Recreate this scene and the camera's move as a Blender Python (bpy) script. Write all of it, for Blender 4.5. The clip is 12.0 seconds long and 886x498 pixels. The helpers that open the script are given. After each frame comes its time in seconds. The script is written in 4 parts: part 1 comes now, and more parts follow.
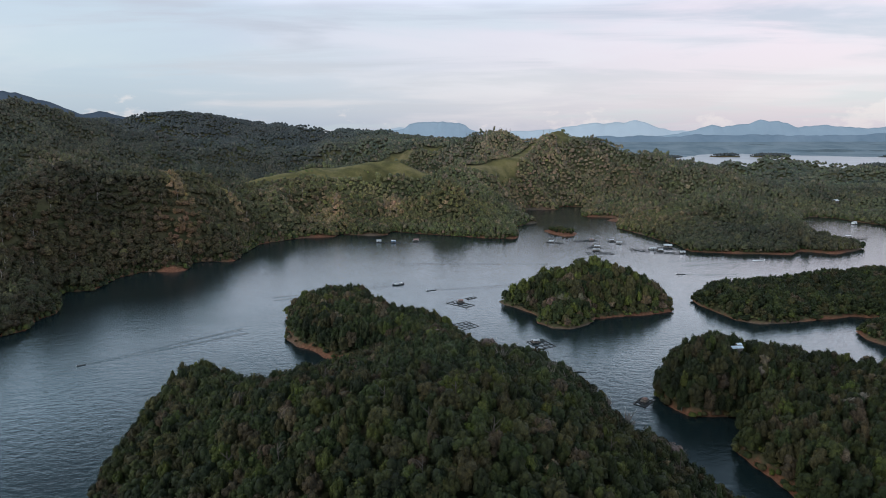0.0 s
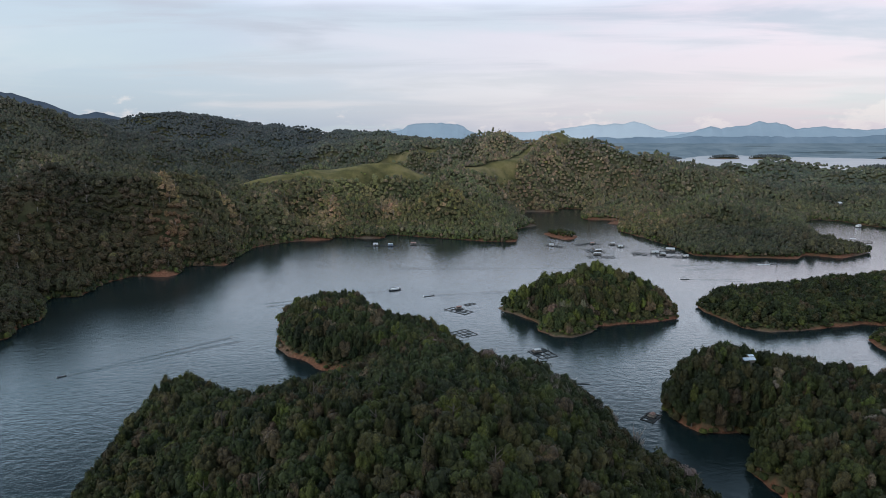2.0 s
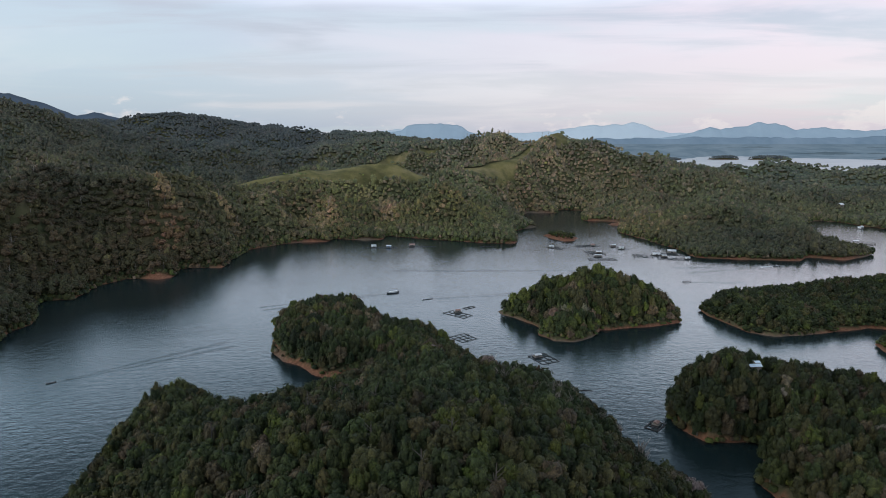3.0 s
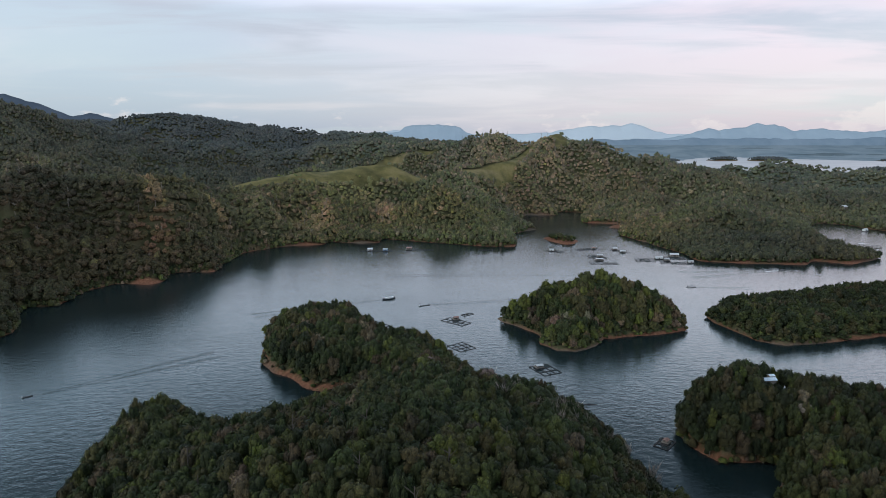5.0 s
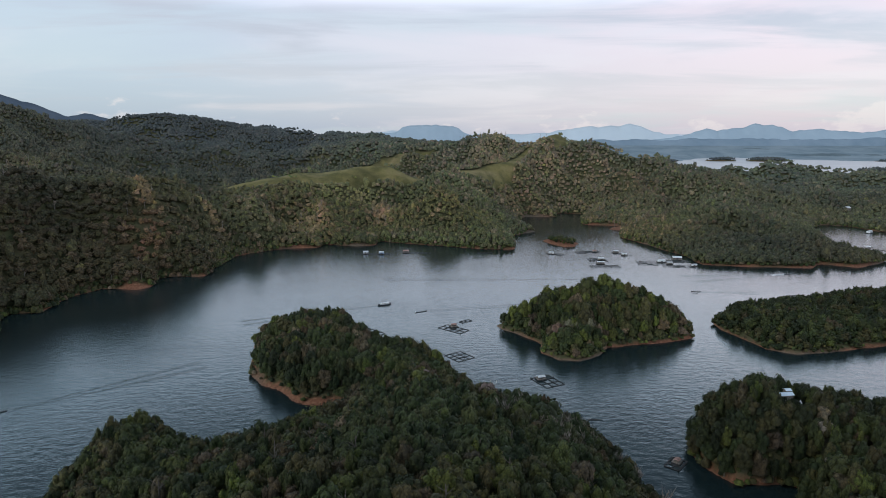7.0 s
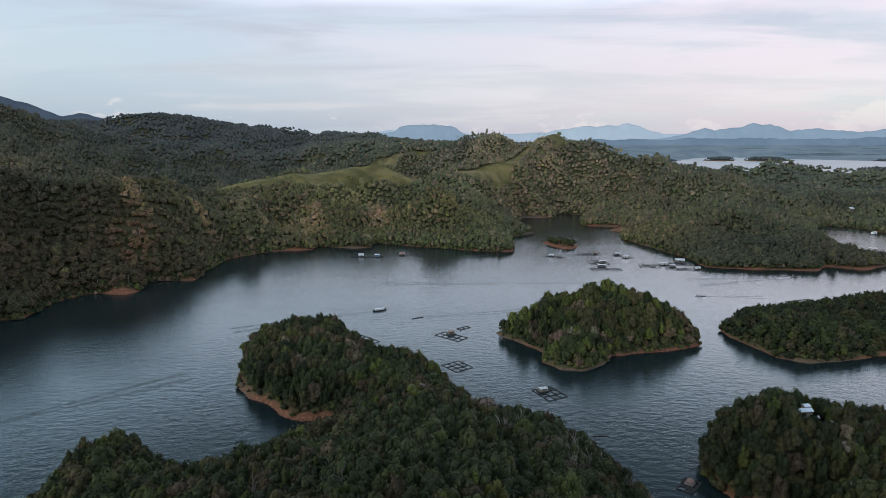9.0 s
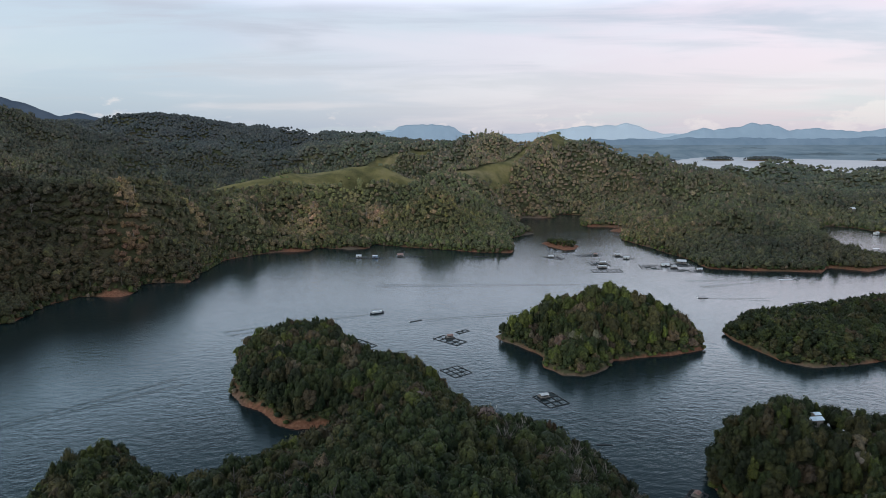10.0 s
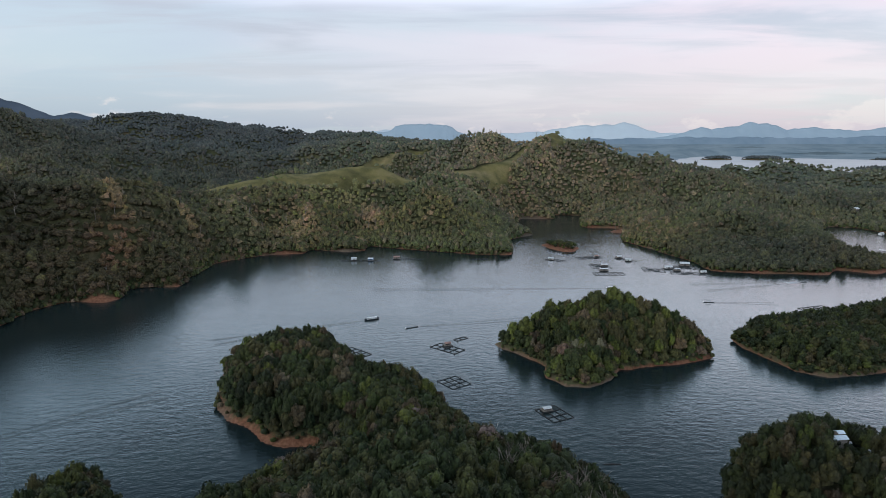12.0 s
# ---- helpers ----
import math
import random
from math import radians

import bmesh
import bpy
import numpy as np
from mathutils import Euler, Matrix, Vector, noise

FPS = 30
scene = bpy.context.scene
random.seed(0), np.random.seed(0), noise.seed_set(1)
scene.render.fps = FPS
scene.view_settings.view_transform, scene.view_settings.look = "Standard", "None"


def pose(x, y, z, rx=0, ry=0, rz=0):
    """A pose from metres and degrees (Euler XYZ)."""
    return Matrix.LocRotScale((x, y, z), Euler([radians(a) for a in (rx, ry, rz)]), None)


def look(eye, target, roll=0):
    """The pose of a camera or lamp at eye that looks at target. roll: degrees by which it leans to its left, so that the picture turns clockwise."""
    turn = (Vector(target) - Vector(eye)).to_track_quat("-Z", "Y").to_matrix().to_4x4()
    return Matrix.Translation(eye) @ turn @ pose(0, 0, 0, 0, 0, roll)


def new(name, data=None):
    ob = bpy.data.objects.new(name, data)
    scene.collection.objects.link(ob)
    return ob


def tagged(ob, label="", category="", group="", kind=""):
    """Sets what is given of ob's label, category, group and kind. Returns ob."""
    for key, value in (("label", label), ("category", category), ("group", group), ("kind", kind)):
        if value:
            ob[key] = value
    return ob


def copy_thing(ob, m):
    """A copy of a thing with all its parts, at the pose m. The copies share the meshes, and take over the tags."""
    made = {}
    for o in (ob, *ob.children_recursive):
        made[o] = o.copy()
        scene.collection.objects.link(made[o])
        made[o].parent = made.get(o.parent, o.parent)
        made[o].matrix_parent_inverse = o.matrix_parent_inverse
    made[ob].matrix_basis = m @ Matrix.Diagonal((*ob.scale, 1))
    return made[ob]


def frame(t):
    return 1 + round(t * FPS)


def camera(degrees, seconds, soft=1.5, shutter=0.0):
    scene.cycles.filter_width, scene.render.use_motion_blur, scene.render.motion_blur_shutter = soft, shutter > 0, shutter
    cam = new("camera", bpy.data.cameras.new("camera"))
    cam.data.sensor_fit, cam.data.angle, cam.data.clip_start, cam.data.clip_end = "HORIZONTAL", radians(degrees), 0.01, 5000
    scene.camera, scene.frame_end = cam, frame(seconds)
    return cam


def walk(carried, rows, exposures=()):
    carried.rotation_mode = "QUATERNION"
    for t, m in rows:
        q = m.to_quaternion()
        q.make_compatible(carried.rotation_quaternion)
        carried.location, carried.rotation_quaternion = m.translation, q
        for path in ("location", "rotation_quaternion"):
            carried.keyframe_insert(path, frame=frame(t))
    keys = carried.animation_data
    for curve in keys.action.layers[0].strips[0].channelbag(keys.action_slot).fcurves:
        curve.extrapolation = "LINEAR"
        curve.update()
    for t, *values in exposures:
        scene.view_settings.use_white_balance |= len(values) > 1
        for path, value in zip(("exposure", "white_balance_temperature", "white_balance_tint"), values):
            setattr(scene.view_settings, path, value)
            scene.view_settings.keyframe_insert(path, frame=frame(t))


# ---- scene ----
cam = camera(72.0, 12.0, soft=0.9)
PATH = [
    (0, (-0.638, 3.873, 120.558), (-3.628, 102.125, 102.188), -0.08),
    (0.5, (-0.632, 7.313, 120.539), (-3.555, 105.575, 102.211), -0.06),
    (1, (-0.625, 10.794, 120.523), (-3.481, 109.068, 102.244), -0.04),
    (1.5, (-0.617, 14.314, 120.511), (-3.406, 112.599, 102.284), -0.03),
    (2, (-0.608, 17.871, 120.503), (-3.330, 116.168, 102.328), -0.02),
    (2.5, (-0.597, 21.464, 120.497), (-3.251, 119.772, 102.375), -0.00),
    (3, (-0.585, 25.089, 120.495), (-3.170, 123.408, 102.422), 0.01),
    (5, (-0.527, 39.874, 120.501), (-2.809, 138.229, 102.585), 0.03),
    (5.5, (-0.510, 43.631, 120.505), (-2.709, 141.993, 102.614), 0.03),
    (6, (-0.491, 47.408, 120.509), (-2.604, 145.775, 102.637), 0.03),
    (6.5, (-0.471, 51.203, 120.513), (-2.496, 149.574, 102.652), 0.03),
    (7, (-0.450, 55.014, 120.517), (-2.384, 153.388, 102.661), 0.03),
    (9, (-0.355, 70.374, 120.519), (-1.902, 168.748, 102.625), 0.00),
    (9.5, (-0.328, 74.233, 120.514), (-1.776, 172.605, 102.602), -0.01),
    (10, (-0.300, 78.094, 120.507), (-1.649, 176.464, 102.573), -0.02),
    (10.5, (-0.271, 81.957, 120.496), (-1.522, 180.324, 102.542), -0.03),
    (11, (-0.241, 85.819, 120.482), (-1.395, 184.183, 102.508), -0.05),
    (11.5, (-0.210, 89.677, 120.464), (-1.270, 188.040, 102.474), -0.06),
    (12, (-0.177, 93.531, 120.441), (-1.147, 191.893, 102.442), -0.08),
]
walk(cam, [(t, look(eye, target, roll)) for t, eye, target, roll in PATH])

# ---- world, sun, exposure ----
def build_world():
    world = bpy.data.worlds.new("evening_sky")
    world.use_nodes = True
    scene.world = world
    nt = world.node_tree
    nt.nodes.clear()
    N, L = nt.nodes.new, nt.links.new
    sky = N("ShaderNodeTexSky")
    sky.sky_type = "NISHITA"
    sky.sun_disc = False
    sky.sun_elevation = radians(38)
    sky.sun_rotation = radians(240)
    sky.air_density, sky.dust_density = 1.2, 2.0
    tc = N("ShaderNodeTexCoord")
    sep = N("ShaderNodeSeparateXYZ")
    L(tc.outputs["Generated"], sep.inputs[0])

    def math_node(op, a, b=None):
        n = N("ShaderNodeMath")
        n.operation = op
        for i, v in enumerate((a, b)):
            if v is None:
                continue
            if isinstance(v, (int, float)):
                n.inputs[i].default_value = v
            else:
                L(v, n.inputs[i])
        return n.outputs[0]

    def mix(fac, a, b):
        n = N("ShaderNodeMix")
        n.data_type = "RGBA"
        for sock, v in ((n.inputs[0], fac), (n.inputs[6], a), (n.inputs[7], b)):
            if isinstance(v, (int, float)):
                sock.default_value = v
            elif isinstance(v, tuple):
                sock.default_value = (*v, 1)
            else:
                L(v, sock)
        return n.outputs[2]

    def ramp(v, lo, hi):
        n = N("ShaderNodeMapRange")
        n.interpolation_type = "SMOOTHSTEP"
        L(v, n.inputs[0])
        n.inputs[1].default_value, n.inputs[2].default_value = lo, hi
        return n.outputs[0]

    def cloud(scale, detail, shift, sx=1.0):
        com = N("ShaderNodeCombineXYZ")
        up = math_node("ADD", math_node("MAXIMUM", sep.outputs[2], 0.0), 0.10)
        L(math_node("MULTIPLY", math_node("DIVIDE", sep.outputs[0], up), sx), com.inputs[0])
        L(math_node("DIVIDE", sep.outputs[1], up), com.inputs[1])
        com.inputs[2].default_value = shift
        n = N("ShaderNodeTexNoise")
        n.inputs["Scale"].default_value = scale
        n.inputs["Detail"].default_value = detail
        n.inputs["Roughness"].default_value = 0.55
        n.inputs["Distortion"].default_value = 0.4
        L(com.outputs[0], n.inputs["Vector"])
        return n.outputs[0]

    # a pale veil of cloud: cool low down and to the west, rosy to the east
    rosy = ramp(sep.outputs[0], -0.60, 0.62)
    high = ramp(sep.outputs[2], 0.00, 0.17)
    low_veil = mix(rosy, SKY_COOL_LOW, SKY_ROSY_LOW)
    high_veil = mix(rosy, SKY_COOL_HIGH, SKY_ROSY_HIGH)
    veil = mix(high, low_veil, high_veil)
    bright = ramp(cloud(0.55, 5.0, 3.0), 0.45, 0.70)
    veil = mix(math_node("MULTIPLY", bright, 0.5), veil, (0.82, 0.78, 0.86))
    blue_gap = ramp(cloud(0.42, 4.0, 11.0), 0.50, 0.66)
    veil = mix(math_node("MULTIPLY", blue_gap, 0.55), veil, (0.58, 0.68, 0.76))
    grey = ramp(cloud(1.25, 6.0, 4.6, 0.38), 0.47, 0.64)
    veil = mix(math_node("MULTIPLY", math_node("MULTIPLY", grey, high), 0.9), veil, (0.52, 0.53, 0.62))
    # small heaped clouds low over the horizon
    puff_at = N("ShaderNodeMapping")
    puff_at.inputs["Scale"].default_value = (9.0, 9.0, 20.0)
    L(tc.outputs["Generated"], puff_at.inputs[0])
    puff = N("ShaderNodeTexNoise")
    puff.inputs["Scale"].default_value, puff.inputs["Detail"].default_value, puff.inputs["Roughness"].default_value = 1.0, 6.0, 0.6
    L(puff_at.outputs[0], puff.inputs["Vector"])
    low = N("ShaderNodeMapRange")
    L(sep.outputs[2], low.inputs[0])
    low.inputs[1].default_value, low.inputs[2].default_value, low.inputs[3].default_value, low.inputs[4].default_value = 0.02, 0.075, 0.0, 0.22
    heaped = ramp(math_node("SUBTRACT", puff.outputs[0], low.outputs[0]), 0.49, 0.57)
    veil = mix(math_node("MULTIPLY", heaped, 0.55), veil, (0.88, 0.82, 0.86))
    bg_sky, bg_veil, add, out = N("ShaderNodeBackground"), N("ShaderNodeBackground"), N("ShaderNodeAddShader"), N("ShaderNodeOutputWorld")
    L(sky.outputs[0], bg_sky.inputs[0])
    bg_sky.inputs[1].default_value = 0.05
    # bright band added just above the view to light the lake; dimmer blue overhead
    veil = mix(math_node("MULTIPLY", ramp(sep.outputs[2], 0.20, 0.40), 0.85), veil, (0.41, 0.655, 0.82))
    added_band = math_node("MULTIPLY", ramp(sep.outputs[2], 0.18, 0.27), math_node("ADD", math_node("MULTIPLY", rosy, SKY_ADDED_BAND * 0.12), SKY_ADDED_BAND * 1.0))
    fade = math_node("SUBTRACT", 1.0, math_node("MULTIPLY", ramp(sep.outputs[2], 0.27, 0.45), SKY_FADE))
    strength = math_node("MULTIPLY", math_node("MULTIPLY", math_node("ADD", added_band, 1.0), fade), SKY_STRENGTH)
    L(veil, bg_veil.inputs[0])
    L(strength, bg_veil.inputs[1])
    L(bg_sky.outputs[0], add.inputs[0])
    L(bg_veil.outputs[0], add.inputs[1])
    L(add.outputs[0], out.inputs[0])


SKY_COOL_LOW, SKY_ROSY_LOW = (0.39, 0.52, 0.68), (0.70, 0.64, 0.75)
SKY_COOL_HIGH, SKY_ROSY_HIGH = (0.53, 0.62, 0.75), (0.93, 0.73, 0.80)
SKY_STRENGTH, SKY_ADDED_BAND, SKY_FADE = 0.80, 3.6, 0.90
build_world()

sun = new("sun", bpy.data.lights.new("sun", "SUN"))
sun.data.energy = 0.5
sun.data.angle = radians(20)
sun.data.color = (1.0, 0.97, 0.94)
sun.matrix_basis = look((-300, -170, 260), (0, 0, 0))


# ---- materials ----
def material(name):
    m = bpy.data.materials.new(name)
    m.use_nodes = True
    nt = m.node_tree
    return m, nt, nt.nodes["Principled BSDF"]


def noise_node(nt, scale, detail=3.0, rough=0.55, coords="Object"):
    tc = nt.nodes.new("ShaderNodeTexCoord")
    n = nt.nodes.new("ShaderNodeTexNoise")
    n.inputs["Scale"].default_value = scale
    n.inputs["Detail"].default_value = detail
    n.inputs["Roughness"].default_value = rough
    nt.links.new(tc.outputs[coords], n.inputs["Vector"])
    return n


def colour_ramp(nt, source, stops):
    r = nt.nodes.new("ShaderNodeValToRGB")
    el = r.color_ramp.elements
    while len(el) < len(stops):
        el.new(0.5)
    for e, (p, c) in zip(el, stops):
        e.position, e.color = p, (*c, 1)
    nt.links.new(source, r.inputs[0])
    return r.outputs[0]


def mixed(nt, mode, fac, a, b):
    n = nt.nodes.new("ShaderNodeMix")
    n.data_type, n.blend_type = "RGBA", mode
    for sock, v in ((n.inputs[0], fac), (n.inputs[6], a), (n.inputs[7], b)):
        if isinstance(v, (int, float)):
            sock.default_value = v
        elif isinstance(v, tuple):
            sock.default_value = (*v, 1)
        else:
            nt.links.new(v, sock)
    return n.outputs[2]


def bump(nt, bsdf, source, strength, distance):
    b = nt.nodes.new("ShaderNodeBump")
    b.inputs["Strength"].default_value = strength
    b.inputs["Distance"].default_value = distance
    nt.links.new(source, b.inputs["Height"])
    nt.links.new(b.outputs[0], bsdf.inputs["Normal"])


def plain_mat(name, colour, rough=0.8, metal=0.0, grain=3.0, vary=0.35, bumps=0.02):
    """A worn surface: its colour with blotches and grain at two scales."""
    m, nt, p = material(name)
    a, b = noise_node(nt, grain, 4), noise_node(nt, grain * 7, 3)
    dark, light = tuple(c * (1 - vary) for c in colour), tuple(min(1, c * (1 + vary * 0.7)) for c in colour)
    c = colour_ramp(nt, a.outputs[0], [(0.3, dark), (0.5, colour), (0.72, light)])
    c = mixed(nt, "OVERLAY", 0.35, c, b.outputs[0])
    nt.links.new(c, p.inputs["Base Color"])
    p.inputs["Roughness"].default_value = rough
    p.inputs["Metallic"].default_value = metal
    bump(nt, p, b.outputs[0], 0.4, bumps)
    return m


def leaf_mat(name, by_object=False, stops=None, size=1.0):
    """Foliage: each tree's own green, broken up by clumps and by single leaves."""
    m, nt, p = material(name)
    if by_object:
        info = nt.nodes.new("ShaderNodeObjectInfo")
        base = colour_ramp(nt, info.outputs["Random"], stops)
    else:
        at = nt.nodes.new("ShaderNodeAttribute")
        at.attribute_name = "tint"
        base = at.outputs["Color"]
    clump, fine = noise_node(nt, 0.55 / size, 3), noise_node(nt, 2.6 / size, 3, 0.7)
    c = mixed(nt, "MULTIPLY", 1.0, base, colour_ramp(nt, clump.outputs[0], [(0.32, (0.62, 0.66, 0.70)), (0.52, (1.0, 1.0, 1.0)), (0.72, (1.45, 1.40, 1.15))]))
    c = mixed(nt, "MULTIPLY", 1.0, c, colour_ramp(nt, fine.outputs[0], [(0.30, (0.42, 0.44, 0.46)), (0.50, (0.95, 0.95, 0.95)), (0.70, (1.8, 1.8, 1.5))]))
    nt.links.new(c, p.inputs["Base Color"])
    p.inputs["Roughness"].default_value = 0.7
    p.inputs["Specular IOR Level"].default_value = 0.25
    bump(nt, p, fine.outputs[0], 0.8, 0.5 * size)
    return m


GREENS = [(0.0, (0.0211, 0.0328, 0.0135)), (0.3, (0.0299, 0.0445, 0.0162)), (0.55, (0.0422, 0.0546, 0.0198)), (0.75, (0.0528, 0.0521, 0.0234)), (0.9, (0.0581, 0.0739, 0.0216)), (1.0, (0.0686, 0.0538, 0.036))]
M_LEAF = leaf_mat("foliage")
M_LEAF_HILLS = leaf_mat("foliage_on_the_hills", size=3.2)
M_LEAF_TREE = leaf_mat("foliage_of_single_trees", True, GREENS)
M_BARE = plain_mat("bare_twigs", (0.16, 0.118, 0.104), 0.9, grain=1.5)
M_PALE = plain_mat("pale_dry_leaves", (0.165, 0.155, 0.095), 0.9, grain=1.5)
M_TRUNK = plain_mat("grey_bark", (0.17, 0.145, 0.115), 0.9, grain=1.2)
M_BARK = plain_mat("dark_bark", (0.085, 0.072, 0.060), 0.9, grain=1.2)
M_SNAG = plain_mat("bleached_dead_wood", (0.24, 0.21, 0.18), 0.9, grain=1.0)
M_WOOD = plain_mat("wet_dark_timber", (0.035, 0.033, 0.034), 0.75, grain=1.5)
M_BAMBOO = plain_mat("weathered_bamboo", (0.13, 0.11, 0.095), 0.8, grain=2)
M_PLANK = plain_mat("grey_planks", (0.20, 0.175, 0.15), 0.85, grain=2)
M_TIN = plain_mat("pale_tin_roof", (0.60, 0.61, 0.62), 0.5, 0.0, grain=0.8, vary=0.2)
M_BLUETIN = plain_mat("pale_blue_tin_roof", (0.60, 0.69, 0.76), 0.45, 0.0, grain=0.7, vary=0.15)
M_RUST = plain_mat("rusty_tin_roof", (0.33, 0.20, 0.165), 0.7, grain=0.8)
M_PAINT = plain_mat("white_boat_paint", (0.78, 0.79, 0.79), 0.5, grain=1.2, vary=0.15)
M_HULL = plain_mat("dark_boat_hull", (0.05, 0.055, 0.065), 0.5, grain=1.5)
M_WINDOW = plain_mat("dark_opening_panel", (0.02, 0.022, 0.025), 0.3, grain=2)
M_NET = plain_mat("dark_netting", (0.02, 0.03, 0.03), 0.9, grain=6)
M_BLUE = plain_mat("blue_tarpaulin", (0.06, 0.16, 0.30), 0.6, grain=2)


def water_mat(name, calm, windy, ripples, ior=1.333, tint=(0.93, 0.97, 1.0)):
    """Lake water: fine wind ripples over a low swell, calm lanes and rougher ones between them."""
    m, nt, p = material(name)
    tc = nt.nodes.new("ShaderNodeTexCoord")

    def tex(scale, stretch, detail, rough, turn=-24):
        mp = nt.nodes.new("ShaderNodeMapping")
        mp.inputs["Rotation"].default_value = (0, 0, radians(turn))
        mp.inputs["Scale"].default_value = (stretch, 1.0, 1.0)
        nt.links.new(tc.outputs["Object"], mp.inputs[0])
        n = nt.nodes.new("ShaderNodeTexNoise")
        n.inputs["Scale"].default_value = scale
        n.inputs["Detail"].default_value = detail
        n.inputs["Roughness"].default_value = rough
        nt.links.new(mp.outputs[0], n.inputs["Vector"])
        return n.outputs[0]
    ripple, swell, wind = tex(1.1, 0.7, 3, 0.65), tex(0.34, 0.6, 2, 0.5, -32), tex(0.012, 0.35, 4, 0.55, -8)
    gust = nt.nodes.new("ShaderNodeMapRange")
    nt.links.new(wind, gust.inputs[0])
    gust.inputs[1].default_value, gust.inputs[2].default_value = 0.36, 0.64
    gust.inputs[3].default_value, gust.inputs[4].default_value = calm, windy
    nt.links.new(gust.outputs[0], p.inputs["Roughness"])
    last = None
    for source, strength, distance in ((ripple, ripples, 0.22), (swell, ripples, 0.42)):
        b = nt.nodes.new("ShaderNodeBump")
        b.inputs["Strength"].default_value = strength
        b.inputs["Distance"].default_value = distance
        nt.links.new(source, b.inputs["Height"])
        if last:
            nt.links.new(last, b.inputs["Normal"])
        last = b.outputs[0]
    nt.links.new(last, p.inputs["Normal"])
    col = colour_ramp(nt, wind, [(0.35, (0.010, 0.019, 0.020)), (0.65, (0.013, 0.023, 0.025))])
    nt.links.new(col, p.inputs["Base Color"])
    p.inputs["IOR"].default_value = ior
    p.inputs["Specular Tint"].default_value = (*tint, 1)
    return m


M_WATER = water_mat("lake_water", 0.06, 0.15, 0.36)
M_RUFFLED = water_mat("open_lake_water", 0.30, 0.36, 0.02, 2.6)
M_WAKE = water_mat("disturbed_water", 0.10, 0.20, 0.6)
M_FOAM = plain_mat("white_foam", (0.55, 0.58, 0.60), 0.6, grain=1.5, vary=0.5)


def ground_mat():
    """Bare red banks, forest floor and rough pasture; the cover attribute says which grows where."""
    m, nt, p = material("ground_cover")
    at = nt.nodes.new("ShaderNodeAttribute")
    at.attribute_name = "cover"
    sep = nt.nodes.new("ShaderNodeSeparateColor")
    nt.links.new(at.outputs["Color"], sep.inputs[0])
    big, fine, patch = noise_node(nt, 0.05, 4), noise_node(nt, 0.7, 4, 0.65), noise_node(nt, 0.012, 4)
    floor = colour_ramp(nt, big.outputs[0], [(0.3, (0.046, 0.054, 0.024)), (0.5, (0.078, 0.078, 0.037)), (0.7, (0.115, 0.098, 0.058))])
    soil = colour_ramp(nt, fine.outputs[0], [(0.3, (0.105, 0.050, 0.030)), (0.5, (0.205, 0.090, 0.052)), (0.72, (0.29, 0.150, 0.092))])
    grass = colour_ramp(nt, patch.outputs[0], [(0.34, (0.116, 0.102, 0.040)), (0.5, (0.190, 0.158, 0.060)), (0.66, (0.235, 0.185, 0.092))])
    grass = mixed(nt, "MULTIPLY", 1.0, grass, colour_ramp(nt, big.outputs[0], [(0.35, (0.6, 0.66, 0.6)), (0.6, (1.1, 1.1, 1.1))]))
    grass = mixed(nt, "MULTIPLY", 0.7, grass, colour_ramp(nt, fine.outputs[0], [(0.3, (0.6, 0.6, 0.6)), (0.7, (1.3, 1.3, 1.3))]))
    sand = colour_ramp(nt, fine.outputs[0], [(0.3, (0.09, 0.072, 0.052)), (0.7, (0.17, 0.135, 0.098))])
    c = mixed(nt, "MIX", sep.outputs[0], floor, soil)
    c = mixed(nt, "MIX", sep.outputs[1], c, grass)
    c = mixed(nt, "MIX", sep.outputs[2], c, sand)
    nt.links.new(c, p.inputs["Base Color"])
    p.inputs["Roughness"].default_value = 0.95
    p.inputs["Specular IOR Level"].default_value = 0.2
    bump(nt, p, fine.outputs[0], 0.8, 0.6)
    return m


M_GROUND = ground_mat()


def painted_haze_mat(name, low, high):
    """Far country seen through miles of air: the haze is put into its colour and a faint emission."""
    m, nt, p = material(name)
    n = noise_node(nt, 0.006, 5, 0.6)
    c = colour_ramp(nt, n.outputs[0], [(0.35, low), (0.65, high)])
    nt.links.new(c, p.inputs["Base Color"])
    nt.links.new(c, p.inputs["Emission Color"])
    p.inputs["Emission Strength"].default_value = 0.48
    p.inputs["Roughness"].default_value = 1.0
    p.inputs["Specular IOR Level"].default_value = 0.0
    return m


# haze blues painted into the far country, palest on the farthest range
M_FAR1 = painted_haze_mat("far_mountains", (0.198, 0.262, 0.322), (0.220, 0.285, 0.345))
M_FAR2 = painted_haze_mat("farther_mountains", (0.315, 0.378, 0.432), (0.335, 0.398, 0.452))
M_FAR3 = painted_haze_mat("far_foothills", (0.112, 0.160, 0.208), (0.145, 0.195, 0.245))
M_FAR6 = painted_haze_mat("hazy_plain", (0.100, 0.138, 0.168), (0.150, 0.190, 0.220))
M_FAR4 = painted_haze_mat("wooded_ridge_far_off", (0.046, 0.064, 0.090), (0.058, 0.076, 0.102))
M_FAR5 = painted_haze_mat("far_woods", (0.068, 0.094, 0.112), (0.104, 0.132, 0.150))

# ---- the lie of the land ----
rng = np.random.default_rng(7)
LATTICE = rng.random((256, 256))


